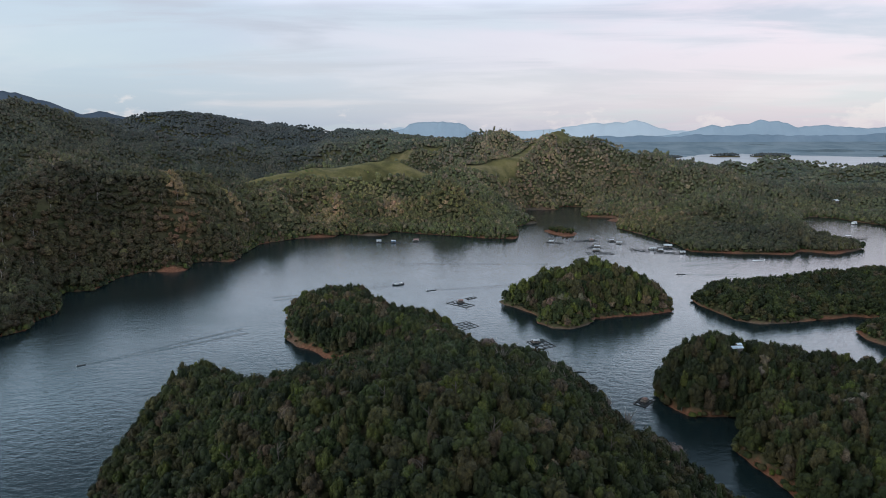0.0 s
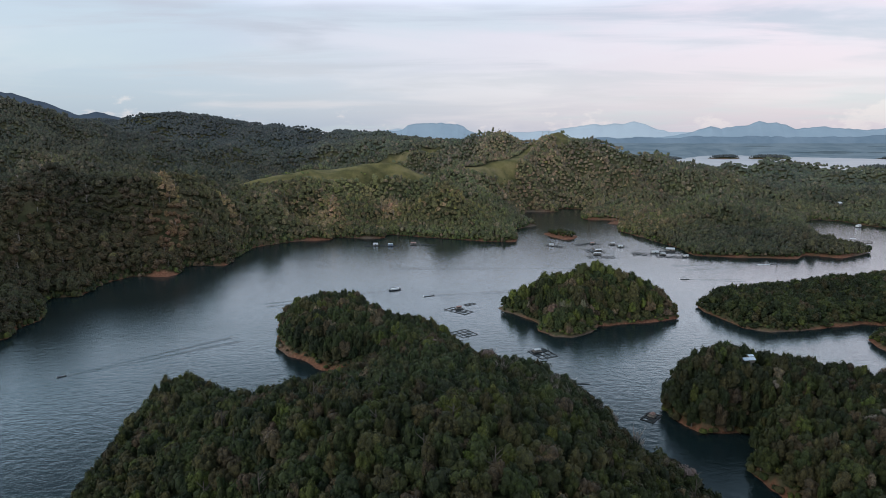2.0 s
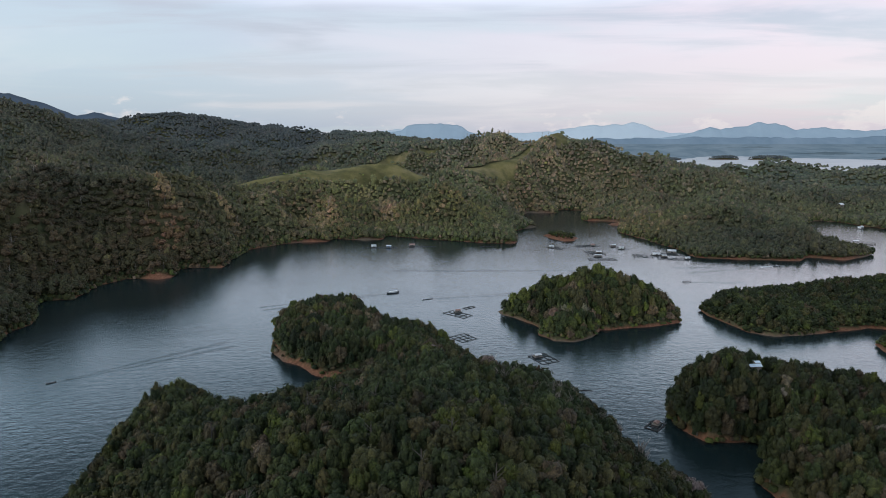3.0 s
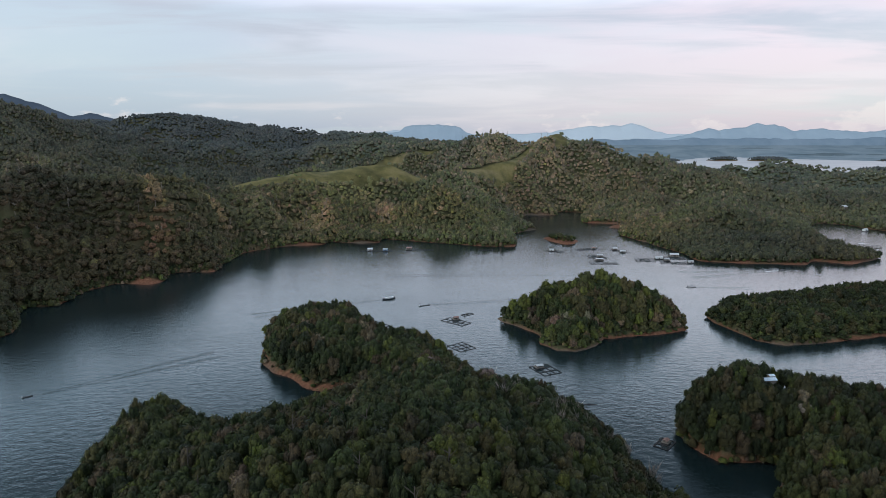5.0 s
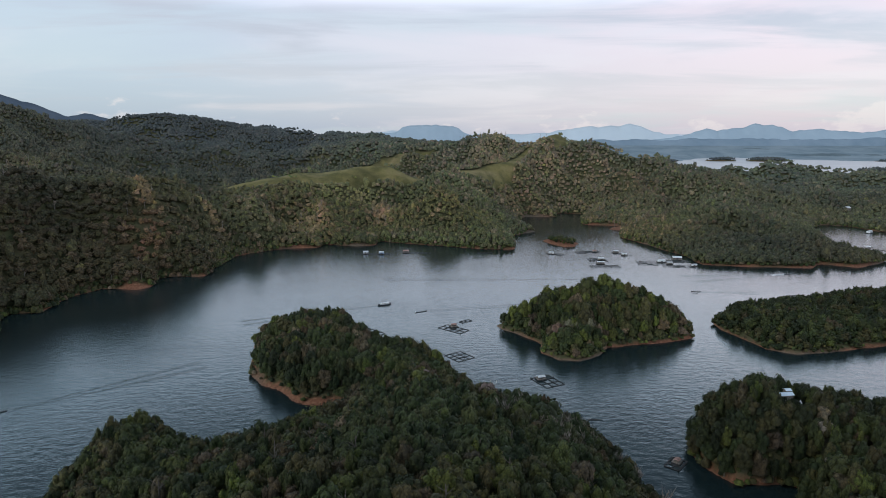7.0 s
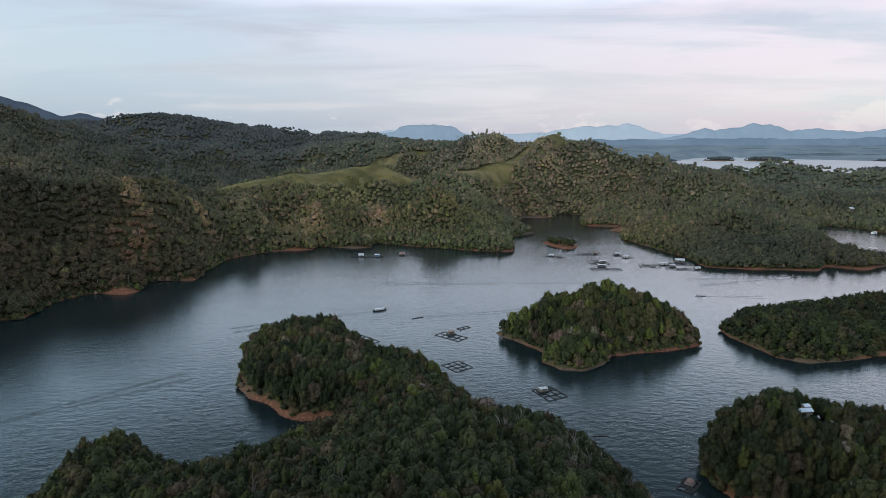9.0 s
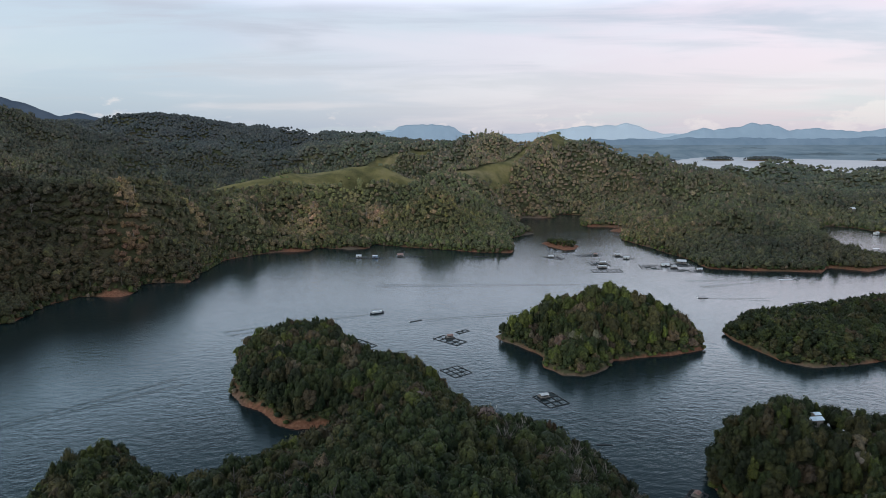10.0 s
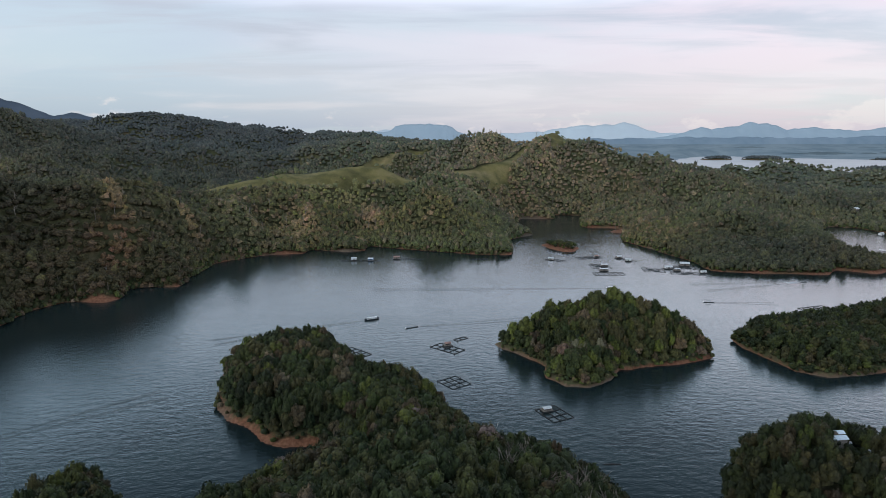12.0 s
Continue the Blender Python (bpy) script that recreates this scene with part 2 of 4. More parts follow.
def value_noise(x, y, size, seed=0):
    """Smooth noise from 0 to 1 with bumps of about that size in metres."""
    x, y = np.asarray(x, float) / size + 31.7 * seed, np.asarray(y, float) / size + 17.3 * seed
    i, j = np.floor(x).astype(int), np.floor(y).astype(int)
    u, v = x - i, y - j
    u, v = u * u * (3 - 2 * u), v * v * (3 - 2 * v)
    g = lambda a, b: LATTICE[a % 256, b % 256]
    return (g(i, j) * (1 - u) + g(i + 1, j) * u) * (1 - v) + (g(i, j + 1) * (1 - u) + g(i + 1, j + 1) * u) * v


def inside(outline, x, y):
    """Metres inwards from the waterline of an outline; negative out on the water."""
    best, odd = np.full(np.shape(x), 1e9), np.zeros(np.shape(x), bool)
    for (ax, ay), (bx, by) in zip(outline, outline[1:] + outline[:1]):
        ex, ey = bx - ax, by - ay
        k = np.clip(((x - ax) * ex + (y - ay) * ey) / (ex * ex + ey * ey), 0, 1)
        best = np.minimum(best, np.hypot(x - ax - k * ex, y - ay - k * ey))
        if ey:
            odd ^= ((ay > y) != (by > y)) & (x < ex * (y - ay) / ey + ax)
    return np.where(odd, best, -best)


def hump(x, y, cx, cy, rx, ry, turn=0.0):
    c, s = math.cos(radians(turn)), math.sin(radians(turn))
    u, v = (x - cx) * c + (y - cy) * s, -(x - cx) * s + (y - cy) * c
    return np.exp(-(u / rx) ** 2 - (v / ry) ** 2)


def ridge(x, y, line, width):
    """A crest along a line of (x, y, height), falling away on both sides."""
    h = np.zeros(np.shape(x))
    for (ax, ay, az), (bx, by, bz) in zip(line, line[1:]):
        ex, ey = bx - ax, by - ay
        k = np.clip(((x - ax) * ex + (y - ay) * ey) / (ex * ex + ey * ey), 0, 1)
        d = np.hypot(x - ax - k * ex, y - ay - k * ey)
        h = np.maximum(h, (az + (bz - az) * k) / (1 + (d / width) ** 2.2))
    return h


def shaped(d, hill, bank=2.0, foot=18.0):
    """A steep bare bank at the water, then the hill."""
    k = np.clip(d / 3.2, 0, 1)
    return np.where(d < 0, np.maximum(d * 0.4, -5.0), bank * k * (2 - k) + (1 - np.exp(-np.maximum(d, 0) / foot)) * hill)


HEADLAND = [(-112, 378), (-107, 356), (-96, 339), (-83, 331), (-76, 322), (-65, 316), (-50, 318), (-43, 310), (-51, 298), (-60, 284), (-69, 268), (-84, 257), (-99, 265), (-111, 275),
            (-124, 291), (-133, 288), (-137, 270), (-135, 242), (-131, 212), (-121, 178), (-114, 160), (-112, 110), (-120, -60), (110, -60), (102, 90), (95, 140), (88, 176), (82, 195), (71, 216), (66, 234),
            (61, 250), (57, 267), (50, 284), (36, 298), (17, 310), (4, 329), (-3, 348), (-13, 372), (-32, 379), (-47, 393), (-56, 407), (-64, 424), (-80, 434), (-98, 427), (-113, 412), (-117, 397)]
MID_ISLAND = [(27, 439), (31, 430), (43, 417), (51, 403), (50, 387), (57, 376), (68, 375), (82, 384), (90, 398), (107, 403), (126, 407), (146, 417), (149, 432), (140, 452),
              (115, 464), (85, 468), (60, 462), (42, 451)]
EAST_ISLAND = [(172, 450), (170, 434), (176, 416), (181, 397), (194, 388), (214, 392), (238, 400), (262, 407), (285, 402), (268, 388), (246, 376), (242, 362), (246, 347), (264, 332),
               (300, 322), (440, 320), (440, 520), (330, 512), (290, 500), (250, 492), (215, 478), (188, 464)]
NEAR_EAST = [(92, 274), (94, 264), (100, 255), (110, 255), (119, 255), (122, 250), (113, 238), (106, 224), (109, 215), (112, 200), (114, 184), (122, 160), (140, 120), (300, 110), (300, 240),
             (235, 268), (195, 286), (168, 300), (140, 308), (113, 303), (97, 290)]
ISLET = [(104, 777), (110, 756), (124, 733), (135, 739), (144, 758), (134, 772), (118, 786)]
WEST_SHORE = [(-300, 150), (-290, 330), (-282, 355), (-275, 365), (-285, 386), (-280, 400), (-306, 440), (-312, 459), (-290, 462), (-299, 505), (-293, 517), (-288, 532), (-256, 529), (-250, 541),
              (-262, 570), (-246, 579), (-222, 577), (-228, 614), (-231, 674), (-202, 708), (-181, 719), (-153, 723), (-153, 748), (-111, 734), (-92, 742), (-92, 772), (-54, 753), (-12, 737), (29, 721),
              (65, 716), (68, 760), (70, 812), (104, 850), (84, 880)]
BAY_SHORE = [(92, 960), (108, 1006), (158, 1005), (165, 1056), (214, 1040), (196, 986), (188, 960), (184, 918), (230, 903), (236, 894), (206, 872), (226, 860), (214, 840), (207, 803), (227, 735), (241, 680),
             (241, 640), (266, 632), (293, 629), (337, 625), (356, 644), (383, 627), (402, 640), (418, 652), (430, 661), (416, 676), (412, 700), (430, 760), (470, 860), (516, 925), (549, 907), (556, 868), (580, 820), (700, 730), (1500, 500)]
FAR_SHORE = [(2600, 900), (1500, 1330), (1020, 1620), (900, 2250), (900, 2900), (1180, 3360), (1520, 3920), (1800, 4100), (1850, 3800), (2300, 3350), (4200, 3000), (5200, 4950), (-5200, 4950), (-4200, 1500), (-900, 150)]
MAINLAND = WEST_SHORE + BAY_SHORE + FAR_SHORE
LAKE_ISLETS = [[(1350, 3440), (1400, 3400), (1500, 3400), (1540, 3440), (1470, 3480)], [(1560, 3420), (1640, 3350), (1740, 3360), (1800, 3420), (1660, 3470)],
               [(1420, 2290), (1480, 2240), (1560, 2180), (1610, 2170), (1590, 2230), (1500, 2310)]]


def lake_islet_height(k):
    def height(x, y):
        d = inside(LAKE_ISLETS[k], x, y) + 14 * (value_noise(x, y, 40, 60 + k) - 0.5)
        return shaped(d, 14 + 0 * x, 2.0, 40), d
    return height


def headland_height(x, y):
    d = inside(HEADLAND, x, y) + 3.0 * (value_noise(x, y, 11, 1) - 0.5)
    hill = 5 + 27 * hump(x, y, 4, 172, 62, 62) + 13 * hump(x, y, -60, 195, 60, 60) + 7 * hump(x, y, -5, 262, 50, 45) + 2 * hump(x, y, -118, 255, 26, 26) + 4.5 * hump(x, y, -118, 273, 11, 12) + 3 * hump(x, y, 31, 288, 18, 16)
    hill = hill + 4.5 * hump(x, y, -20, 320, 36, 36) + 4 * hump(x, y, -75, 390, 40, 40) + 20 * hump(x, y, 0, 60, 90, 80) + 3 * (value_noise(x, y, 24, 2) - 0.5)
    return shaped(d, hill, 2.0, 16), d


def mid_island_height(x, y):
    d = inside(MID_ISLAND, x, y) + 2.2 * (value_noise(x, y, 8, 3) - 0.5)
    hill = 1.5 + 15 * hump(x, y, 84, 443, 34, 36) + 9 * hump(x, y, 114, 438, 24, 22) + 5 * hump(x, y, 63, 446, 7, 10) + 3 * hump(x, y, 138, 432, 12, 12) + 2 * (value_noise(x, y, 20, 4) - 0.5)
    return shaped(d, hill, 1.6, 12), d


def east_island_height(x, y):
    d = inside(EAST_ISLAND, x, y) + 2.6 * (value_noise(x, y, 10, 5) - 0.5)
    hill = 3 + 3 * hump(x, y, 195, 445, 30, 25) + 7 * hump(x, y, 335, 470, 60, 50) + 3 * (value_noise(x, y, 24, 6) - 0.5)
    return shaped(d, hill, 1.1, 10), d


def near_east_height(x, y):
    d = inside(NEAR_EAST, x, y) + 2.4 * (value_noise(x, y, 9, 7) - 0.5)
    hill = 6.5 + 10 * hump(x, y, 115, 283, 32, 30) + 3 * hump(x, y, 190, 240, 60, 50) + 2 * (value_noise(x, y, 20, 8) - 0.5)
    return shaped(d, hill, 1.2, 6), d


def islet_height(x, y):
    d = inside(ISLET, x, y) + 2.0 * (value_noise(x, y, 8, 9) - 0.5)
    return shaped(d, 1.6 + 0 * x, 1.2, 10), d


PASTURE_CREST = [(-330, 850, 52), (-275, 862, 60), (-215, 902, 69), (-145, 932, 74), (-62, 945, 66), (-10, 965, 68)]
SPUR_CREST = [(-10, 965, 68), (30, 1000, 79), (62, 1040, 84), (110, 1140, 98), (160, 1240, 111)]


def before(x, y, line):
    """How far a place lies south of a crest line (x runs along it); far off past its ends."""
    px, py = [p[0] for p in line], [p[1] for p in line]
    return np.where((x > px[0]) & (x < px[-1]), np.interp(x, px, py) - y, 1e3)


def hills(x, y):
    """The wooded hills and the pasture crests of the mainland."""
    h = ridge(x, y, [(-620, 330, 60), (-480, 440, 66), (-405, 520, 66), (-380, 610, 69), (-335, 655, 69), (-275, 700, 61), (-250, 755, 50), (-238, 830, 45)], 84)
    # spurs that run from the western crest down to the capes, with ravines between them
    for line in ([(-480, 440, 60), (-390, 455, 46), (-318, 462, 20)], [(-405, 520, 62), (-335, 528, 46), (-268, 530, 12)], [(-380, 610, 66), (-310, 590, 46), (-236, 578, 12)], [(-320, 660, 67), (-290, 622, 52), (-262, 590, 22)], [(-275, 700, 61), (-250, 680, 48), (-232, 655, 22)],
                 [(-285, 705, 56), (-225, 712, 34), (-165, 722, 12)], [(-258, 760, 46), (-190, 752, 40), (-120, 742, 14)], [(-215, 900, 62), (-150, 850, 44), (-90, 775, 14)], [(-62, 945, 58), (-30, 860, 46), (20, 750, 16)], [(62, 1040, 76), (75, 940, 48), (84, 850, 14)]):
        h = np.maximum(h, ridge(x, y, line, 38))
    h = np.maximum(h, ridge(x, y, PASTURE_CREST, 78))
    h = np.maximum(h, ridge(x, y, SPUR_CREST, 84))
    h = np.maximum(h, ridge(x, y, [(-400, 1500, 92), (-230, 1450, 98), (-74, 1400, 105), (40, 1310, 112), (120, 1270, 112), (190, 1250, 115), (240, 1250, 106), (275, 1250, 88), (320, 1250, 77), (375, 1250, 63), (455, 1280, 42), (520, 1300, 20)], 130))
    h = np.maximum(h, ridge(x, y, [(-1500, 900, 210), (-1060, 1030, 192), (-865, 1150, 172), (-800, 1290, 138), (-720, 1420, 110), (-560, 1480, 92)], 230))
    h = np.maximum(h, ridge(x, y, [(-1300, 1950, 150), (-1064, 1900, 155), (-846, 1800, 178), (-690, 1800, 162), (-575, 1850, 143), (-380, 1890, 122), (-245, 1700, 118), (-120, 1700, 100)], 260))
    h = np.maximum(h, ridge(x, y, [(225, 850, 8), (266, 800, 22), (330, 795, 31), (372, 758, 23), (410, 728, 15)], 60))
    h = np.maximum(h, ridge(x, y, [(300, 1150, 62), (400, 1080, 40), (520, 1080, 30), (620, 1010, 20), (760, 1000, 18)], 110))
    h = np.maximum(h, ridge(x, y, [(610, 1490, 14), (680, 1500, 38), (735, 1500, 49), (800, 1490, 44), (880, 1440, 39), (940, 1380, 26), (1010, 1320, 10)], 100))
    return h


def mainland_height(x, y):
    d = inside(MAINLAND, x, y) + 2.6 * (value_noise(x, y, 16, 10) - 0.5) + 2.6 * (value_noise(x, y, 31, 19) - 0.5)
    spur = 1 - 2 * np.abs(value_noise(x + 0.5 * y, y - 0.3 * x, 85, 11) - 0.5)
    spur = spur + 0.45 * (1 - 2 * np.abs(value_noise(x - 0.4 * y, y + 0.2 * x, 44, 18) - 0.5) - 0.7)
    rough = 54 * (spur - 0.66) + 9 * (value_noise(x, y, 40, 12) - 0.5)
    base = hills(x, y)
    meadow = np.clip(hump(x, y, -160, 900, 150, 60, 20) + hump(x, y, -250, 870, 70, 50, 22) + hump(x, y, 35, 995, 80, 50, 45), 0, 1)
    hill = np.maximum(base + rough * np.clip(base / 45, 0.2, 1) * (1 - 0.5 * np.clip((base - 62) / 30, 0, 1)) * (1 - 0.85 * meadow), 3)
    hill = hill + np.clip((y - 3700) / 900, 0, 1) ** 1.2 * 85 + 2.2 * np.clip((y - 700) / 200, 0, 1)
    return shaped(d, hill, 1.6, 40), d


def pasture(x, y):
    """How far a place is open grass, 0 to 1."""
    low = before(x, y, PASTURE_CREST)
    g = np.clip((x + 320) / 40, 0, 1) * np.clip((12 - x) / 60, 0, 1) * np.clip((low + 24) / 12, 0, 1) * np.clip((np.interp(x, (-320, -240, -140, -60, 0), (18, 40, 44, 24, 6)) - low) / 14 + 0.4, 0, 1)
    low = before(x, y, SPUR_CREST)
    g = np.maximum(g, np.clip((low + 26) / 12, 0, 1) * np.clip((np.interp(x, (-10, 30, 62, 90, 130), (6, 24, 58, 62, 8)) - low) / 12 + 0.4, 0, 1))
    g = np.maximum(g, 0.8 * hump(x, y, 195, 1235, 70, 46) + 0.75 * hump(x, y, -20, 1140, 110, 24, 10) + 0.8 * hump(x, y, -110, 1300, 90, 22, 25))
    return np.clip((g + 0.45 * (value_noise(x, y, 22, 13) - 0.5) + 0.35 * (value_noise(x, y, 9, 29) - 0.5) - 0.38) * 4, 0, 1)


def link_mesh(name, verts, faces, mat, attribute=None, values=None, smooth=False):
    """A mesh object from arrays of corners and of triangles or quads."""
    me = bpy.data.meshes.new(name)
    n = faces.shape[1]
    me.vertices.add(len(verts))
    me.vertices.foreach_set("co", np.ascontiguousarray(verts, np.float32).ravel())
    me.loops.add(faces.size)
    me.loops.foreach_set("vertex_index", np.ascontiguousarray(faces, np.int32).ravel())
    me.polygons.add(len(faces))
    me.polygons.foreach_set("loop_start", np.arange(0, faces.size, n, dtype=np.int32))
    if smooth:
        me.polygons.foreach_set("use_smooth", np.ones(len(faces), bool))
    if attribute:
        a = me.attributes.new(attribute, "FLOAT_COLOR", "POINT")
        a.data.foreach_set("color", np.ascontiguousarray(np.c_[values, np.ones(len(values))], np.float32).ravel())
    me.materials.append(mat)
    me.update(calc_edges=True)
    me.validate()
    return new(name, me)


CAPES = [(-260, 531, 10, 6), (-226, 575, 8, 3), (-172, 719, 22, 4), (-110, 737, 18, 3.5), (62, 714, 10, 4), (98, 842, 12, 3), (132, 1006, 24, 1.8), (212, 884, 30, 9), (300, 626, 60, 2.2), (385, 628, 40, 2.8)]


def bare_cape(x, y):
    """How far in from the water the capes are bare earth."""
    return np.maximum.reduce([reach * 1.4 * hump(x, y, cx, cy, wide, wide) for cx, cy, wide, reach in CAPES]) + 1.2 * np.clip((x + 100) / 40, 0, 1) - 2.6


def cover_of(x, y, z, d, grass, bank_top, patchy):
    soil = np.clip((bank_top * (0.35 + 1.1 * value_noise(x, y, 38, 16) - patchy * (1.3 - 1.6 * value_noise(x, y, 60, 17))) + 0.9 * (value_noise(x, y, 7, 14) - 0.5) - z) * 1.6, 0, 1)
    if patchy:
        soil = np.maximum(soil, np.clip((bare_cape(x, y) + 3 - d) / 2, 0, 1))
    sand = np.clip((value_noise(x, y, 45, 15) - 0.66) * 5 + np.clip((y - 790) / 60, 0, 0.85), 0, 1) * soil
    return np.c_[soil.ravel(), grass.ravel(), sand.ravel()]


def sheet(name, xs, ys, height, mat, bank_top=1.7, keep=-9.0, grass=None, patchy=0.0):
    """Ground over a grid (xs: one row, or one row of x for each y), without what lies far out under the water."""
    X = xs if xs.ndim == 2 else np.tile(xs, (len(ys), 1))
    Y = np.tile(ys[:, None], (1, X.shape[1]))
    Z, D = height(X, Y)
    g = grass(X, Y) if grass else np.zeros(X.shape)
    r, c = X.shape
    idx = np.arange(r * c).reshape(r, c)
    quads = np.stack([idx[:-1, :-1], idx[:-1, 1:], idx[1:, 1:], idx[1:, :-1]], -1).reshape(-1, 4)
    near = (D > keep).ravel()
    quads = quads[near[quads].any(1)]
    used = np.unique(quads)
    remap = np.zeros(r * c, int)
    remap[used] = np.arange(len(used))
    P = np.c_[X.ravel(), Y.ravel(), Z.ravel()][used]
    return link_mesh(name, P, remap[quads], mat, "cover", cover_of(X, Y, Z, D, g, bank_top, patchy)[used], True)


rows = 60 * np.exp(np.arange(0, 4.41, 0.0095))
rows = rows[(rows > 150) & (rows < 3420)]
across = np.linspace(-1, 1, 381)
fan = across[None, :] * (0.95 * rows + 260)[:, None] + 0.02 * rows[:, None]
ground = sheet("ground", fan, rows, mainland_height, M_GROUND, 1.5, -40.0, pasture, 1.4)
plain_rows = np.linspace(3415, 4940, 60)
plain_fan = across[None, ::3] * (0.95 * plain_rows + 260)[:, None] + 0.02 * plain_rows[:, None]
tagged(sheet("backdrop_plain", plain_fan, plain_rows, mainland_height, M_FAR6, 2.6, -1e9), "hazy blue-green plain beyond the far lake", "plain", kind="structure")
tagged(ground, "hilly wooded shore with red earth banks and pasture", "ground", kind="structure")
for nm, ol, fn, step, text in (("headland_ground", HEADLAND, headland_height, 2.0, "long forested headland with bare red earth banks"),
                               ("island_ground", MID_ISLAND, mid_island_height, 1.2, "small hilly island with a bare earth rim"),
                               ("island_ground", EAST_ISLAND, east_island_height, 2.0, "low forested island with pale earth banks"),
                               ("island_ground", NEAR_EAST, near_east_height, 1.6, "forested point with a brown earth bank"),
                               ("islet_ground", ISLET, islet_height, 1.6, "tiny islet of red earth and shrubs")):
    ax, ay = np.array(ol).T
    ob = sheet(nm, np.arange(ax.min() - 12, ax.max() + 12, step), np.arange(ay.min() - 12, ay.max() + 12, step), fn, M_GROUND, 2.0 if ol is NEAR_EAST else 3.2 if ol is HEADLAND else 4.0 if ol is ISLET else 1.6)
    tagged(ob, text, "ground", kind="structure")
for k, ol in enumerate(LAKE_ISLETS):
    ax, ay = np.array(ol).T
    ob = sheet("far_islet_ground", np.arange(ax.min() - 20, ax.max() + 20, 8.0), np.arange(ay.min() - 20, ay.max() + 20, 8.0), lake_islet_height(k), M_GROUND, 2.0, -30)
    tagged(ob, "dark wooded islet in the far lake", "ground", kind="structure")

for nm, y0, y1, mat, text in (("water", -1500, 1800, M_WATER, "calm grey-green lake with fine wind ripples"), ("far_water", 1800, 4950, M_RUFFLED, "bright wind-ruffled open water of the far lake")):
    wx, wy = np.meshgrid(np.linspace(-6000, 6000, 25), np.linspace(y0, y1, 9))
    widx = np.arange(wx.size).reshape(wx.shape)
    ob = link_mesh(nm, np.c_[wx.ravel(), wy.ravel(), np.zeros(wx.size)], np.stack([widx[:-1, :-1], widx[:-1, 1:], widx[1:, 1:], widx[1:, :-1]], -1).reshape(-1, 4), mat)
    tagged(ob, text, "lake", kind="structure")


def far_range(name, label, line, depth, mat, seed):
    """A far mountain range: a rough slope that climbs to a crest line of (x, height) and falls away behind."""
    px, pz = [p[0] for p in line], [p[1] for p in line]
    xs = np.linspace(px[0], px[-1], 360)
    rowsd = np.linspace(-1, 0.5, 16)
    X, K = np.meshgrid(xs, rowsd)
    top = np.interp(X, px, pz)
    top = top + (value_noise(X, X * 0, 90, seed) - 0.5) * 10 * np.clip(top / 150, 0, 1) + (value_noise(X, X * 0, 34, seed + 1) - 0.5) * 9
    Z = np.where(K < 0, -20 + (top + 20) * (1 + K) ** 0.8, top * (1 - K))
    Z = Z + (value_noise(X, K * 400, 70, seed + 2) - 0.5) * 14 * (K < -0.03)
    i = np.arange(X.size).reshape(X.shape)
    ob = link_mesh(name, np.c_[X.ravel(), (depth + K * 170).ravel(), Z.ravel()], np.stack([i[:-1, :-1], i[:-1, 1:], i[1:, 1:], i[1:, :-1]], -1).reshape(-1, 4), mat, smooth=True)
    return tagged(ob, label, "mountain range", kind="structure")


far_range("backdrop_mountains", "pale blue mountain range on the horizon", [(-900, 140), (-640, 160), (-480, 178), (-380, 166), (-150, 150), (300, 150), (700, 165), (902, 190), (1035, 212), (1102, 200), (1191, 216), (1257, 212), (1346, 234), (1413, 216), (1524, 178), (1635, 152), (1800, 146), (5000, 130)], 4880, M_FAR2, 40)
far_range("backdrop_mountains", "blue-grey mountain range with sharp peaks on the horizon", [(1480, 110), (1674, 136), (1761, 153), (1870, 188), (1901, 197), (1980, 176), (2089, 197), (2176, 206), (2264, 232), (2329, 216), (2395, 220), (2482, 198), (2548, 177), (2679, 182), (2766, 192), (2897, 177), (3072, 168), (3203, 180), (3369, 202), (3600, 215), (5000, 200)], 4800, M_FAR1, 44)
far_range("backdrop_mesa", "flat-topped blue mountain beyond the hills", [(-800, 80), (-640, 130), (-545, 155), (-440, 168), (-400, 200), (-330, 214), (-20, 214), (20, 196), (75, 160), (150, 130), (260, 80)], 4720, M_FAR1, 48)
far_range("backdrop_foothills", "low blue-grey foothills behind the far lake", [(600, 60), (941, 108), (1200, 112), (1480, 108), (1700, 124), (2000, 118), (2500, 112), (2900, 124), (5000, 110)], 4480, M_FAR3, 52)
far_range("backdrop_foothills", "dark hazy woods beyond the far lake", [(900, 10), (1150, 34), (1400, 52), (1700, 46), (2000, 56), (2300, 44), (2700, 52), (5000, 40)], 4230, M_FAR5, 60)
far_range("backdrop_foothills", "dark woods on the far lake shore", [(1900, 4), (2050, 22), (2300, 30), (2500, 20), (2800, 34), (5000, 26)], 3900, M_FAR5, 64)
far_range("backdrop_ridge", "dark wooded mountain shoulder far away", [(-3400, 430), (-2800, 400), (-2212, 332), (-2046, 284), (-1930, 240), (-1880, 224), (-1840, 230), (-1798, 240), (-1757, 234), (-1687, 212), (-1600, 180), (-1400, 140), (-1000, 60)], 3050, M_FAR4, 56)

# ---- trees ----
def ball(level):
    bm = bmesh.new()
    bmesh.ops.create_icosphere(bm, subdivisions=level, radius=1.0)
    v = np.array([p.co[:] for p in bm.verts])
    f = np.array([[p.index for p in q.verts] for q in bm.faces])
    bm.free()
    return v, f


BALL = ball(1)


def joined(pieces):
    vs, fs, n = [], [], 0
    for v, f in pieces:
        vs.append(v)
        fs.append(f + n)
        n += len(v)
    return np.concatenate(vs), np.concatenate(fs)


